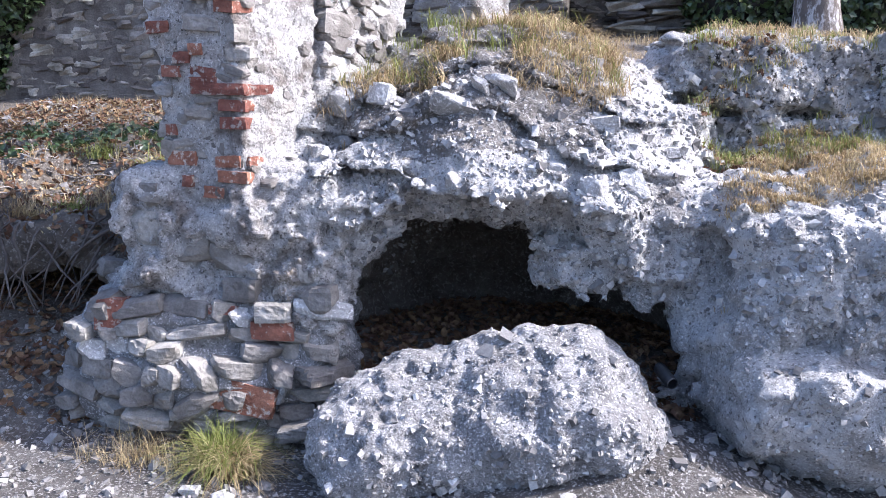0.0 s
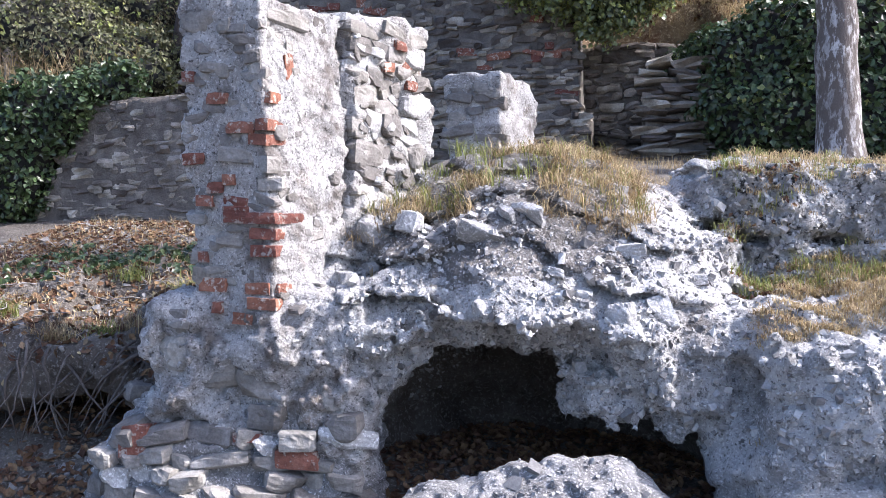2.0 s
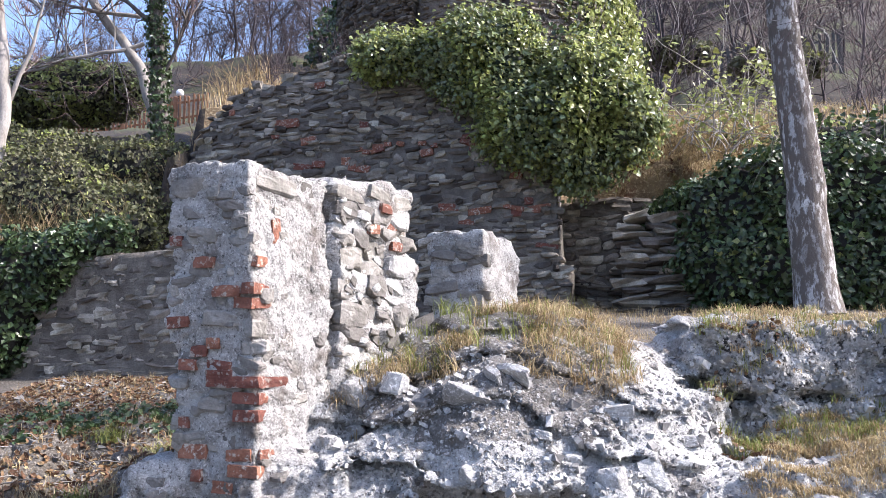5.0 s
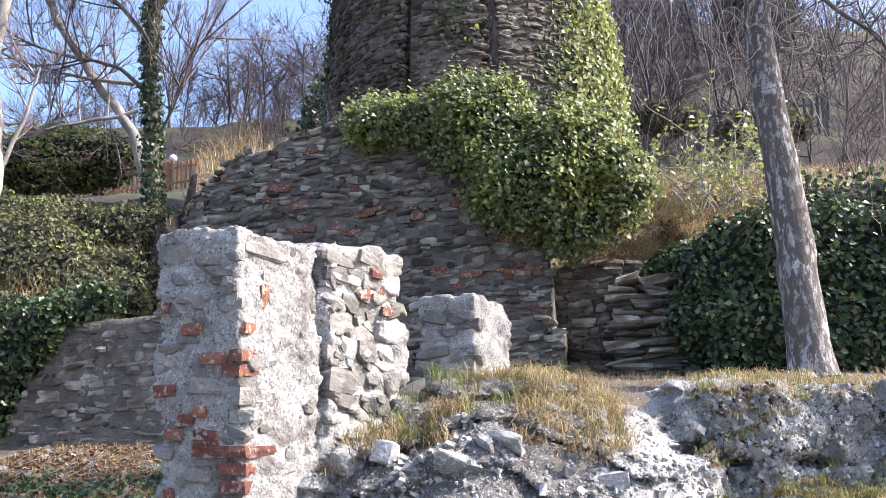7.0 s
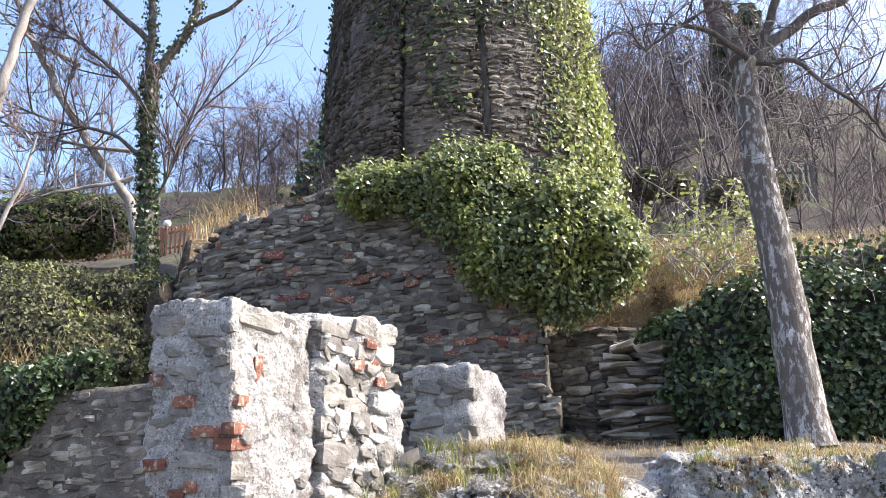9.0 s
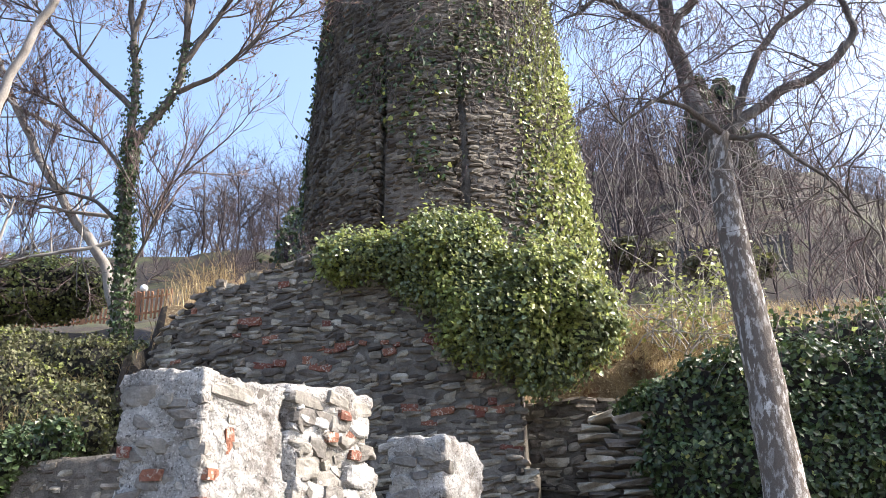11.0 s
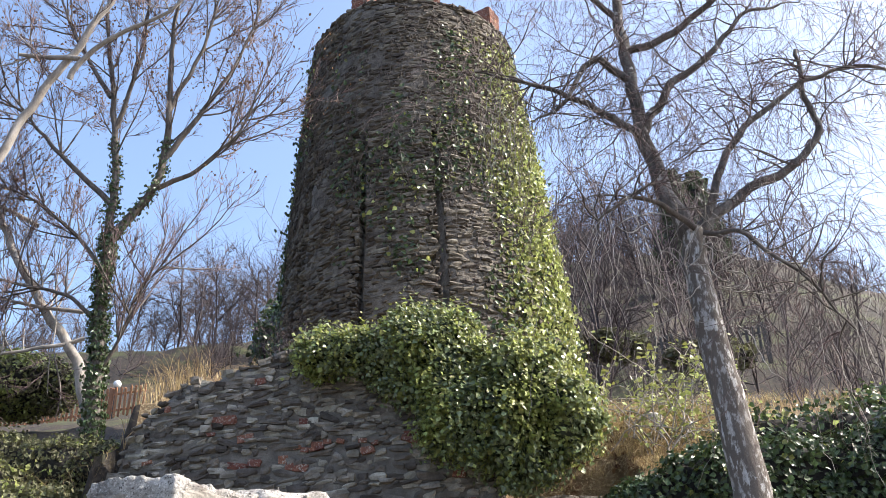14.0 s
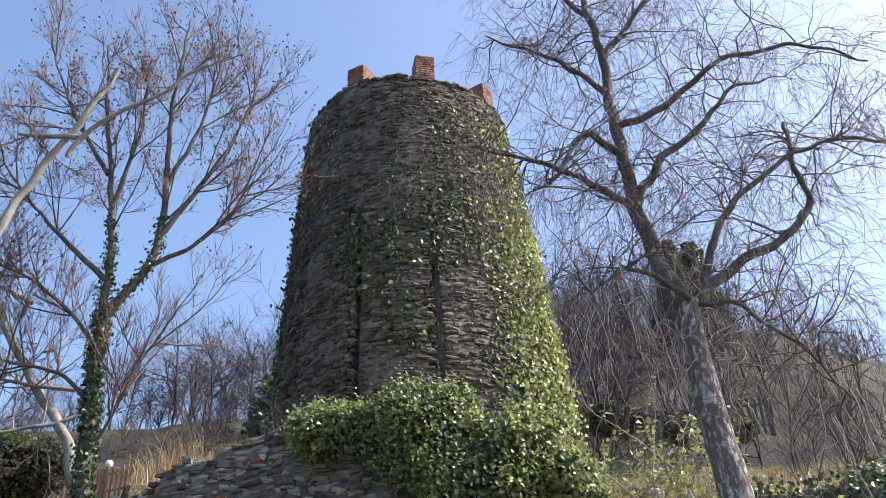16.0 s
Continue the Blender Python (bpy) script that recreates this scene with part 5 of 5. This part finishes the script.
solid("seed_spray", v, f, M["litter"], ash, "dry brown seed clusters", smooth=False, kind="stuff")
A, B = [], []
for n, (p, r0) in enumerate(stems):
    k = 4200 if n == 0 else 520
    i = rng.integers(0, len(p) if n == 0 else len(p) // 3, k)
    a = rng.uniform(0, 2 * math.pi, k)
    o = np.stack([np.cos(a), np.sin(a), 0 * a], -1)
    A.append(p[i] + o * (r0[i] + rng.gamma(2, 0.014, k))[:, None] + rng.normal(0, 0.03, (k, 3)))
    B.append(o)
A, B = np.concatenate(A), np.concatenate(B)
v, f = scatter(IVYLEAF, A, rng.uniform(0.04, 0.08, (len(A), 1)) * np.ones((1, 3)), facing(B, 0.5))
solid("ivy", v, f, M["ivy"], ash, "dark glossy ivy round the trunk", smooth=False, kind="stuff")

# pale leaning tree and the near pale branches
pale = thing("pale_tree", "bare pale-barked tree leaning out over the slope", "tree", (-6.4, 13.6, 5.5))
grown = {}
for n, (way, r0, r1) in enumerate((
        ([(-6.5, 13.6, 5.6), (-7.0, 13.6, 6.98), (-7.6, 13.6, 7.7), (-8.3, 13.6, 8.75), (-9.0, 13.6, 9.8), (-9.5, 13.6, 10.8), (-10.6, 13.6, 13.0)], 0.10, 0.045),
        ([(-8.2, 13.6, 9.6), (-9.4, 13.5, 10.3), (-10.4, 13.4, 11.3)], 0.05, 0.015),
        ([(-7.0, 13.6, 7.8), (-8.4, 13.4, 8.0), (-9.6, 13.3, 8.5)], 0.04, 0.012),
        ([(-6.9, 13.6, 7.3), (-8.0, 13.3, 7.0), (-9.4, 13.2, 6.6)], 0.04, 0.012))):
    p = course(way, 0.15, 0.03, 70 + n)
    tubes("trunk" if n == 0 else "limb", [(p, np.linspace(r0, r1, len(p)), 9)], M["pale_bark"], pale)
    for _ in range(14):
        i = int(rb.integers(len(p) // 5, len(p) - 1))
        sprout(grown, p[i], rb.normal(0, 1, 3) * (1, 0.6, 0.8) + (-0.3, 0, 0.4), rb.uniform(0.8, 1.9), 0.016, 0, rb, UPRIGHT)
tubes("branching", grown[0], M["pale_bark"], pale, kind="stuff")
tubes("twig_spray", grown[1] + grown[2], M["twig"], pale, kind="stuff")
near = thing("slope_tree", "bare pale tree rising from the shrubs on the slope", "tree", (-7.5, 11.0, 3.6))
grown = {}
for n, (way, r0, r1) in enumerate((
        ([(-7.6, 11, 3.2), (-7.65, 11, 4.5), (-7.6, 11, 5.6), (-7.9, 11, 7.2), (-7.6, 11, 9.0), (-7.2, 11, 10.2), (-6.5, 10.9, 11.4), (-5.9, 10.8, 12.6)], 0.11, 0.05),
        ([(-7.6, 11, 5.4), (-7.3, 11, 6.1), (-7.1, 11, 7.0)], 0.04, 0.015),
        ([(-6.5, 10.9, 10.8), (-6.0, 10.8, 11.5), (-5.2, 10.7, 11.7), (-4.5, 10.6, 12.2), (-3.8, 10.6, 12.5)], 0.05, 0.015),
        ([(-6.4, 10.9, 11.2), (-7.4, 10.8, 11.3)], 0.05, 0.03))):
    p = course(way, 0.15, 0.03, 90 + n)
    tubes("trunk" if n == 0 else "limb", [(p, np.linspace(r0, r1, len(p)), 9)], M["pale_bark"], near)
    for _ in range(7):
        i = int(rb.integers(len(p) // 3, len(p) - 1))
        sprout(grown, p[i], rb.normal(0, 1, 3) * (1, 0.6, 0.8) + (-0.3, 0, 0.3), rb.uniform(0.6, 1.3), 0.014, 0, rb, UPRIGHT)
tubes("branching", grown[0], M["pale_bark"], near, kind="stuff")
tubes("twig_spray", grown[1] + grown[2], M["twig"], near, kind="stuff")


# ---- ivy and shrubs ----
def foliage(name, label, category, balls, n, size, mat, core_mat, lo, hi, h=0.09, lump_amp=0.14, spread=0.55, young=0.0, toward=(0, 0, 0), loose=0.05):
    """A leafy mass: an inner hull darkened as shade, and leaves over an uneven hull."""
    def hull(p):
        f = ell(p, *balls[0])
        for b in balls[1:]:
            f = join(f, ell(p, *b), 0.15)
        return f
    V, F = sculpt(hull, lambda p: lump_amp * fbm(p, 2.4, 4, 13, 0.6), lo, hi, h)
    q = V[F]
    nr = np.cross(q[:, 1] - q[:, 0], q[:, 2] - q[:, 0])
    nr /= np.linalg.norm(nr, axis=1)[:, None] + 1e-9
    ob = thing(name, label, category, tuple(V.min(0) * (0, 0, 1) + V.mean(0) * (1, 1, 0)))
    inner = V.copy()
    vn = np.zeros_like(V)
    for k in range(4):
        np.add.at(vn, F[:, k], nr)
    vn /= np.linalg.norm(vn, axis=1)[:, None] + 1e-9
    solid("stem_tangle", inner - vn * 0.10, F, core_mat, ob, "inner hull, its dark colour standing for stems and shade behind leaves")
    i = rng.integers(0, len(F), n)
    w = rng.dirichlet((1, 1, 1, 1), n)[..., None]
    P, N = (q[i] * w).sum(1), nr[i]
    P = P + N * rng.normal(-0.01, loose, (n, 1))
    N = N + np.array(toward)
    is_pale = rng.random(n) < young * (0.4 + 1.2 * smooth01(-0.2, 0.5, vnoise(P * 1.3, 77)))
    for m_, sel, nm in ((mat, ~is_pale, "foliage"), (M["young_lit_leaf"], is_pale, "young_foliage")):
        if sel.sum() > 5:
            v, f = scatter(LEAF if size[1] > 0.1 else IVYLEAF, P[sel], rng.uniform(*size, (int(sel.sum()), 1)) * np.ones((1, 3)), facing(N[sel], spread))
            solid(nm, v, f, m_, ob, smooth=False, kind="stuff")
    return ob


# Near-black hull colour: the shade between leaves, painted.
SHADE_CORE = M["gap_shade"]
# Clump and bank are one ivy; leaf colours carry its sun and shade.
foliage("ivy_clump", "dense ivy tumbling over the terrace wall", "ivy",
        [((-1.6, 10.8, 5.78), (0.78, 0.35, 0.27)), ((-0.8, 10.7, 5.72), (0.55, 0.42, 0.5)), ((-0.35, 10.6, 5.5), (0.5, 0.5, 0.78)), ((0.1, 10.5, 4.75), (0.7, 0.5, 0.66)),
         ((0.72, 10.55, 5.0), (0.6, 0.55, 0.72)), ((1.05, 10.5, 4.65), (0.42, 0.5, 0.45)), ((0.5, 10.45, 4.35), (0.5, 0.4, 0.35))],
        38000, (0.035, 0.08), M["ivy_lit"], M["ivy"], (-3.0, 9.7, 3.6), (1.9, 11.7, 7.0), lump_amp=0.26, young=0.8, spread=0.7, loose=0.09, toward=(0.55, 0, 0.6))
foliage("ivy_bank", "wall of ivy, shade in its dark leaf colour, hiding the terrace edge", "ivy",
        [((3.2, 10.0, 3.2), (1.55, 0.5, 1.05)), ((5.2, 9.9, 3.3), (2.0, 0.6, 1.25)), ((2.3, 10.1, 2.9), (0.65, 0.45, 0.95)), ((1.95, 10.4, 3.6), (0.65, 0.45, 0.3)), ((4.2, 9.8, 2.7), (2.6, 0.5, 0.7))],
        27000, (0.045, 0.09), M["ivy"], SHADE_CORE, (0.8, 9.0, 1.9), (7.4, 11.2, 4.8), young=0.03)
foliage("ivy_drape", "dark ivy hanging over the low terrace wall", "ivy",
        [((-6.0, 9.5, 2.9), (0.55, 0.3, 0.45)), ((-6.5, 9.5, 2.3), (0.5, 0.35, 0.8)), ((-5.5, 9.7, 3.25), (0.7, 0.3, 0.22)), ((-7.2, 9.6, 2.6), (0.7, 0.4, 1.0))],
        9000, (0.045, 0.085), M["ivy"], SHADE_CORE, (-8.2, 8.9, 1.2), (-4.5, 10.4, 3.9))
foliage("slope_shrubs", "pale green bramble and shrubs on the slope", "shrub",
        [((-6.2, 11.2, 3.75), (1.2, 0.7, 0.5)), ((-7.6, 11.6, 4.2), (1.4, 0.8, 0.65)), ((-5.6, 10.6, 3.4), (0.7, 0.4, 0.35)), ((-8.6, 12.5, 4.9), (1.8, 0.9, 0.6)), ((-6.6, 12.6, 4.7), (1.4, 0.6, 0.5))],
        26000, (0.04, 0.08), M["shrub"], SHADE_CORE, (-10.6, 9.8, 2.6), (-4.4, 13.6, 5.9), spread=0.9, young=0.12)
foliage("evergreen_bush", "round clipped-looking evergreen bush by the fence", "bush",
        [((-12.4, 20, 8.6), (2.1, 1.2, 0.75)), ((-14.5, 20.2, 8.5), (1.6, 1.0, 0.9))], 16000, (0.06, 0.12), M["shrub"], SHADE_CORE, (-16.6, 18.3, 7.2), (-9.6, 21.7, 9.9), h=0.14, young=0.75, toward=(0.4, 0, 0.6), spread=0.8, loose=0.1)
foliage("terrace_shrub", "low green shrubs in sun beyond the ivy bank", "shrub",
        [((5.5, 12.2, 4.7), (2.6, 0.9, 0.35)), ((3.4, 12.6, 4.6), (0.9, 0.6, 0.3)), ((8.5, 14, 5.6), (3, 1, 0.5))], 9000, (0.05, 0.11), M["ivy"], SHADE_CORE, (2.0, 10.8, 4.0), (12, 15.4, 6.6), h=0.14, young=0.18, loose=0.1, spread=0.9)
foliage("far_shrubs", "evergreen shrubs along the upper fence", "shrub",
        [((3.9, 26.5, 11.3), (1.1, 0.7, 0.5)), ((6.5, 25, 10.3), (1.4, 0.8, 0.4))], 2200, (0.13, 0.22), M["shrub"], SHADE_CORE, (2.0, 24, 9), (8.6, 27.6, 12.4), h=0.16)

def bramble_bush(at, stems, tall, leaves):
    """Arching stems with small leaves along their upper parts."""
    ob = thing("bramble_bush", "tall bramble with arching pale stems and young leaves", "shrub", at, "brambles on the slope")
    items, P, N = [], [], []
    for i in range(stems):
        d = np.array((rb.normal(0, 0.35), rb.normal(0, 0.3), 1.0))
        q, k = [np.array(at) + rb.normal(0, 1, 3) * (0.35, 0.25, 0) - (0, 0, 0.1)], int(rb.integers(9, 15))
        for j in range(k):
            d = d + rb.normal(0, 0.14, 3) + d * (1, 1, 0) * 0.05 - (0, 0, 0.05)
            q.append(q[-1] + d / np.linalg.norm(d) * tall / 11)
        items.append((np.array(q), np.linspace(0.012, 0.004, k + 1), 4))
        for j in range(leaves):
            P.append(q[int(rb.integers(k // 3, k + 1))] + rb.normal(0, 0.06, 3))
            N.append((0, -0.4, 1.0))
    tubes("stem", items, M["pale_bark"], ob, kind="stuff")
    v, f = scatter(LEAF, np.array(P), rng.uniform(0.05, 0.10, (len(P), 1)) * np.ones((1, 3)), facing(np.array(N), 0.6))
    solid("foliage", v, f, M["young_lit_leaf"], ob, smooth=False, kind="stuff")


for x, y, stems, tall, leaves in ((2.35, 12.1, 11, 1.9, 26), (2.9, 12.6, 9, 1.6, 22), (1.9, 12.6, 8, 1.1, 20), (3.4, 12.0, 8, 1.2, 24), (2.2, 11.6, 9, 0.9, 5), (1.7, 14.0, 8, 1.2, 22), (3.8, 13.6, 8, 1.4, 22)):
    bramble_bush((x, y, float(height(x, y))), stems, tall, leaves)
for x, y, size in ((1.62, 11.55, 0.26), (0.85, 11.5, 0.2), (1.25, 12.4, 0.3), (2.6, 13.4, 0.35), (1.1, 14.5, 0.4)):
    st = new("loose_stone", WHITE[int(size * 100) % 10])
    st.matrix_basis = pose(x, y, float(height(x, y)) + size * 0.15, 0, 0, 100 * size) @ Matrix.Diagonal((size, size * 0.8, size * 0.75, 1))
    tagged(st, "pale stone lying on the grassy slope", "stone", "stones on the slope")

# ivy on the tower
k = 52000
a = np.concatenate([rng.normal(1.05, 0.36, k // 2), rng.normal(-1.35, 0.12, 1800), rng.uniform(-1.5, 1.5, k // 2)])
z = TZ0 + (TZ1 - TZ0) * rng.beta(1.1, 1.3, len(a))
pn = np.stack([a * 2.0, z * 0.45, 0 * a], -1)
dens = smooth01(-0.1, 0.5, fbm(pn, 1.3, 4, 33)) * 0.55 + smooth01(0.4, 0.85, a + 0.10 * np.sin(z * 1.7)) * 1.0 * smooth01(TZ1, 12.5, z) + (a < -1.15) * 0.8
sel = (rng.random(len(a)) < dens) & (np.abs(a) < 1.62)
a, z = a[sel], z[sel]
o = np.stack([np.sin(a), -np.cos(a), 0 * a], -1)
P = np.stack([tower_x(z), TY + 0 * z, z], -1) + o * (tower_radius(z) + rng.gamma(2.0, 0.035, len(a)))[:, None]
# Right flank's sunlight is put into colour: yellow-green leaves grow likelier towards it.
lit_leaf = rng.random(len(a)) < 0.12 + 0.7 * smooth01(0.35, 0.9, a)
for nm, mat, sel in (("ivy", M["ivy"], ~lit_leaf), ("sunlit_ivy", M["young_lit_leaf"], lit_leaf)):
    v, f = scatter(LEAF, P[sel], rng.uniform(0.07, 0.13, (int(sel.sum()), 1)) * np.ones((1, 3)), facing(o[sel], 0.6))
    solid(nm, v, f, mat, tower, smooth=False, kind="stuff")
items = []
for i in range(480):
    a0, z0 = rng.uniform(-1.3, 1.3), rng.uniform(11.5, TZ1)
    n = int(rng.integers(8, 22))
    aa = a0 + np.cumsum(rng.normal(0, 0.012, n))
    zz = z0 - np.arange(n) * 0.09
    rr = tower_radius(zz) + 0.10 + 0.05 * np.sin(np.arange(n) * 0.4 + i)
    items.append((np.stack([tower_x(zz) + rr * np.sin(aa), TY - rr * np.cos(aa), zz], -1), np.linspace(0.010, 0.005, n), 3))
tubes("creeper", items, M["bark"], tower, "dry hanging creeper stems", kind="stuff")


# ---- woods on the hill ----
WOOD = dict(step=(0.9, 0.7, 0.6), wobble=(0.07, 0.12, 0.15), rise=(0.2, 0.35, 0.2), sides=(4, 3, 3), count=(12, 7), angle=(0.5, 1.15), share=(0.3, 0.6), thin=0.014, bare=0.3, least=2)
protos = []
for i in range(7):
    st = {}
    sprout(st, (0, 0, -0.5), (rb.normal(0, 0.08), rb.normal(0, 0.08), 1), rb.uniform(6.5, 9), 0.11, 0, rb, WOOD)
    V, F, b = [], [], 0
    for lv in st.values():
        for it in lv:
            v, f = tube(*it)
            V.append(v), F.append(f + b)
            b += len(v)
    protos.append((np.concatenate(V), np.concatenate(F)))


SMALL = dict(WOOD, count=(8, 3))
brush = []
for i in range(6):
    st = {}
    for j in range(3):
        sprout(st, (0, 0, -0.3), (rb.normal(0, 0.35), rb.normal(0, 0.35), 1), rb.uniform(5, 8), 0.06, 0, rb, dict(SMALL, count=(6, 2)))
    V, F, b = [], [], 0
    for lv in st.values():
        for it in lv:
            v, f = tube(it[0], it[1], 3)
            V.append(v), F.append(f + b)
            b += len(v)
    brush.append((np.concatenate(V), np.concatenate(F)))


fine = []
for i in range(5):
    st = {}
    sprout(st, (0, 0, -0.5), (rb.normal(0, 0.08), rb.normal(0, 0.08), 1), rb.uniform(6.5, 8.5), 0.12, 0, rb, dict(WOOD, count=(16, 13), wobble=(0.12, 0.2, 0.25), rise=(0.2, 0.5, 0.3), share=(0.35, 0.65), thin=0.013))
    V, F, b = [], [], 0
    for lv in st.values():
        for it in lv:
            v, f = tube(*it)
            V.append(v), F.append(f + b)
            b += len(v)
    fine.append((np.concatenate(V), np.concatenate(F)))


def wood(name, label, n, x0, x1, y0, y1, keep, size, protos=protos):
    x, y = rng.uniform(x0, x1, n), rng.uniform(y0, y1, n)
    m = np.array([keep(p, q) for p, q in zip(x, y)])
    x, y = x[m], y[m]
    at = np.stack([x, y, height(x, y)], -1)
    sky_line = np.interp(x / y, (-0.64, -0.46, -0.35, -0.28, 0.07, 0.26, 0.39, 0.48, 0.7), (0.42, 0.50, 0.53, 0.56, 0.65, 0.62, 0.51, 0.44, 0.38))
    s = np.minimum(rng.uniform(*size, len(x)), (1.9 + y * sky_line * rng.uniform(0.76, 1.02, len(x)) - at[:, 2]) / 8.5)
    at, s = at[s > 0.1], s[s > 0.1, None] * np.ones((1, 3))
    x = at[:, 0]
    v, f = scatter(protos, at, s, turns(len(x), 0.06))
    tagged(solid(name, v, f, M["wood_far"]), label, "woods", kind="stuff")


wood("hill_woods", "bare grey-brown winter woods covering the hill", 620, -60, 50, 34, 85, lambda x, y: abs(x + 2) < y * 0.75 and (x / y > 0.04 or (x / y < -0.2 and y < 62 and math.sin(x * 91 + y * 57) > 0.55)), (0.7, 1.15))
wood("grove", "close-grown bare trees on the shoulder of the hill", 40, -24, -7, 36, 50, lambda x, y: -0.5 < x / y < -0.19, (0.7, 1.15), fine)
wood("far_grove", "thin purple-grey woods on the far shoulder", 45, -50, -18, 50, 72, lambda x, y: -0.75 < x / y < -0.3, (0.6, 1.0), fine)
wood("slope_woods", "dense bare woods on the steep hillside", 100, 2, 34, 30, 60, lambda x, y: 0.04 < x / y < 0.62, (0.5, 0.9), protos)
wood("undergrowth", "tangled bare bushes below the trees", 16, -12, -5.5, 24, 32, lambda x, y: -0.40 < x / y < -0.19, (0.2, 0.36), brush)
wood("near_woods", "bare saplings and scrub behind the terraces", 70, -16, 18, 22, 34, lambda x, y: x - TX > 4 and abs(x) < y * 0.6, (0.4, 0.65))
wood("scrub", "leafless scrub at the foot of the hill", 520, -38, 30, 30, 75, lambda x, y: abs(x) < y * 0.65 and (x / y > 0.04 or (x / y < -0.2 and math.sin(x * 91 + y * 57) > 0.5)), (0.28, 0.5), brush)
wood("thicket", "thin bare bushes by the terrace wall", 14, -6, -2.6, 13, 17, lambda x, y: True, (0.14, 0.26), brush)
wood("bramble", "leafless brambles on the sunny slope", 36, 1.4, 9, 12, 20, lambda x, y: True, (0.12, 0.28), brush)
foliage("dark_thicket", "dark evergreen thicket beside the tower", "shrub", [((-8.4, 33, 14.2), (1.3, 1.0, 1.9)), ((-7.4, 34, 13.6), (1.0, 0.9, 1.3))],
        3500, (0.12, 0.26), M["ivy"], M["wood_far"], (-10.4, 31, 11.2), (-5.8, 35.6, 17.0), h=0.25, lump_amp=0.6, spread=1.0, loose=0.25)
for n, (x, y, s) in enumerate(((10.5, 44, 8.0), (13.5, 50, 8.0))):
    z = float(height(np.array([x]), np.array([y]))[0])
    foliage("dark_conifer", "dark evergreen conifer among the bare woods", "tree", [((x, y, z + s * 0.3), (s * 0.16, s * 0.16, s * 0.34)), ((x, y, z + s * 0.62), (s * 0.09, s * 0.09, s * 0.4))],
            1500, (0.3, 0.55), M["ivy"], SHADE_CORE, (x - s * 0.3, y - s * 0.3, z - 1), (x + s * 0.3, y + s * 0.3, z + s * 1.15), h=0.3, lump_amp=0.5)


# ---- lamps, fence, small things ----
def street_lamp(x, y, top, tall):
    lamp = thing("street_lamp", "slim dark post lamp with a white globe", "lamp", (x, y, top - tall), "globe lamps")
    tubes("pole", [(course([(x, y, top - tall - 0.6), (x, y, top - 0.2)], 0.5, 0, 0), np.full(max(5, int((tall + 0.4) / 0.5)), 0.045), 8)], M["iron"], lamp)
    tubes("collar", [(np.array([(x, y, top - 0.24), (x, y, top - 0.2), (x, y, top - 0.12)]), np.array((0.05, 0.09, 0.09)), 10)], M["iron"], lamp)
    th = np.linspace(0.02, math.pi - 0.02, 12)
    tubes("globe", [(np.stack([0 * th + x, 0 * th + y, top - 0.14 * np.cos(th)], -1), 0.14 * np.sin(th), 16)], M["globe"], lamp)


street_lamp(-13.08, 28, 11.25, 1.6)
street_lamp(3.49, 28, 12.28, 1.4)


def fence(x0, x1, y, z0, z1, tall, gap, mat, name, label, posts):
    ob = thing(name, label, "fence", (x0, y, z0))
    bar = shared("slat", BLOCKS[:3], mat)
    n = int((x1 - x0) / gap)
    for i in range(n + 1):
        x = x0 + i * gap
        z = z0 + (z1 - z0) * i / n
        piece("post" if i % posts == 0 else "slat", bar[i % 3], ob, (x, y, z + tall / 2), (0.16 if i % posts == 0 else gap * 0.45, 0.05, tall * (1.1 if i % posts == 0 else 1) * rng.uniform(0.95, 1.05)), (0, rng.normal(0, 1.5), 0))
    for t in (0.25, 0.8):
        piece("rail", bar[0], ob, ((x0 + x1) / 2, y + 0.05, (z0 + z1) / 2 + tall * t), (math.hypot(x1 - x0, z1 - z0), 0.04, 0.07), (0, -math.degrees(math.atan2(z1 - z0, x1 - x0)), 0))


fence(-18.5, -11.6, 27.0, 9.1, 9.9, 1.0, 0.16, M["fence"], "picket_fence", "weathered rust-brown picket fence on the slope", 12)
fence(5.0, 9.0, 27.5, 10.6, 10.9, 1.3, 0.2, M["iron"], "railing", "dark iron railing by the upper path", 10)

can = thing("drinks_can", "dark crushed can lying beside the fallen block", "can", (0.97, 4.45, 0.2))
tubes("body", [(np.array([(0.93, 4.52, 0.24), (0.935, 4.51, 0.24), (0.985, 4.40, 0.20), (0.99, 4.39, 0.20)]), np.array((0.028, 0.034, 0.034, 0.028)), 14)], M["iron"], can)
tubes("rim", [(np.array([(0.989, 4.392, 0.2), (0.993, 4.383, 0.198)]), np.array((0.031, 0.030)), 14)], M["pale_bark"], can)

for n in range(80):
    x = rng.uniform(-3.6, -1.95)
    y, z = rng.uniform(4.7, 4.95), rng.uniform(0.75, 0.95)
    pts = [np.array((x, y, z))]
    d = np.array((rng.normal(0, 0.6), -0.3, -0.2))
    for i in range(9):
        d = d + rng.normal(0, 0.25, 3) + (0, 0.02, -0.16)
        pts.append(pts[-1] + d / np.linalg.norm(d) * 0.065)
    r = rng.uniform(0.003, 0.014)
    tubes("root", [(np.array(pts), np.linspace(r, r * 0.3, 10), 5)], M["bark"], bank)
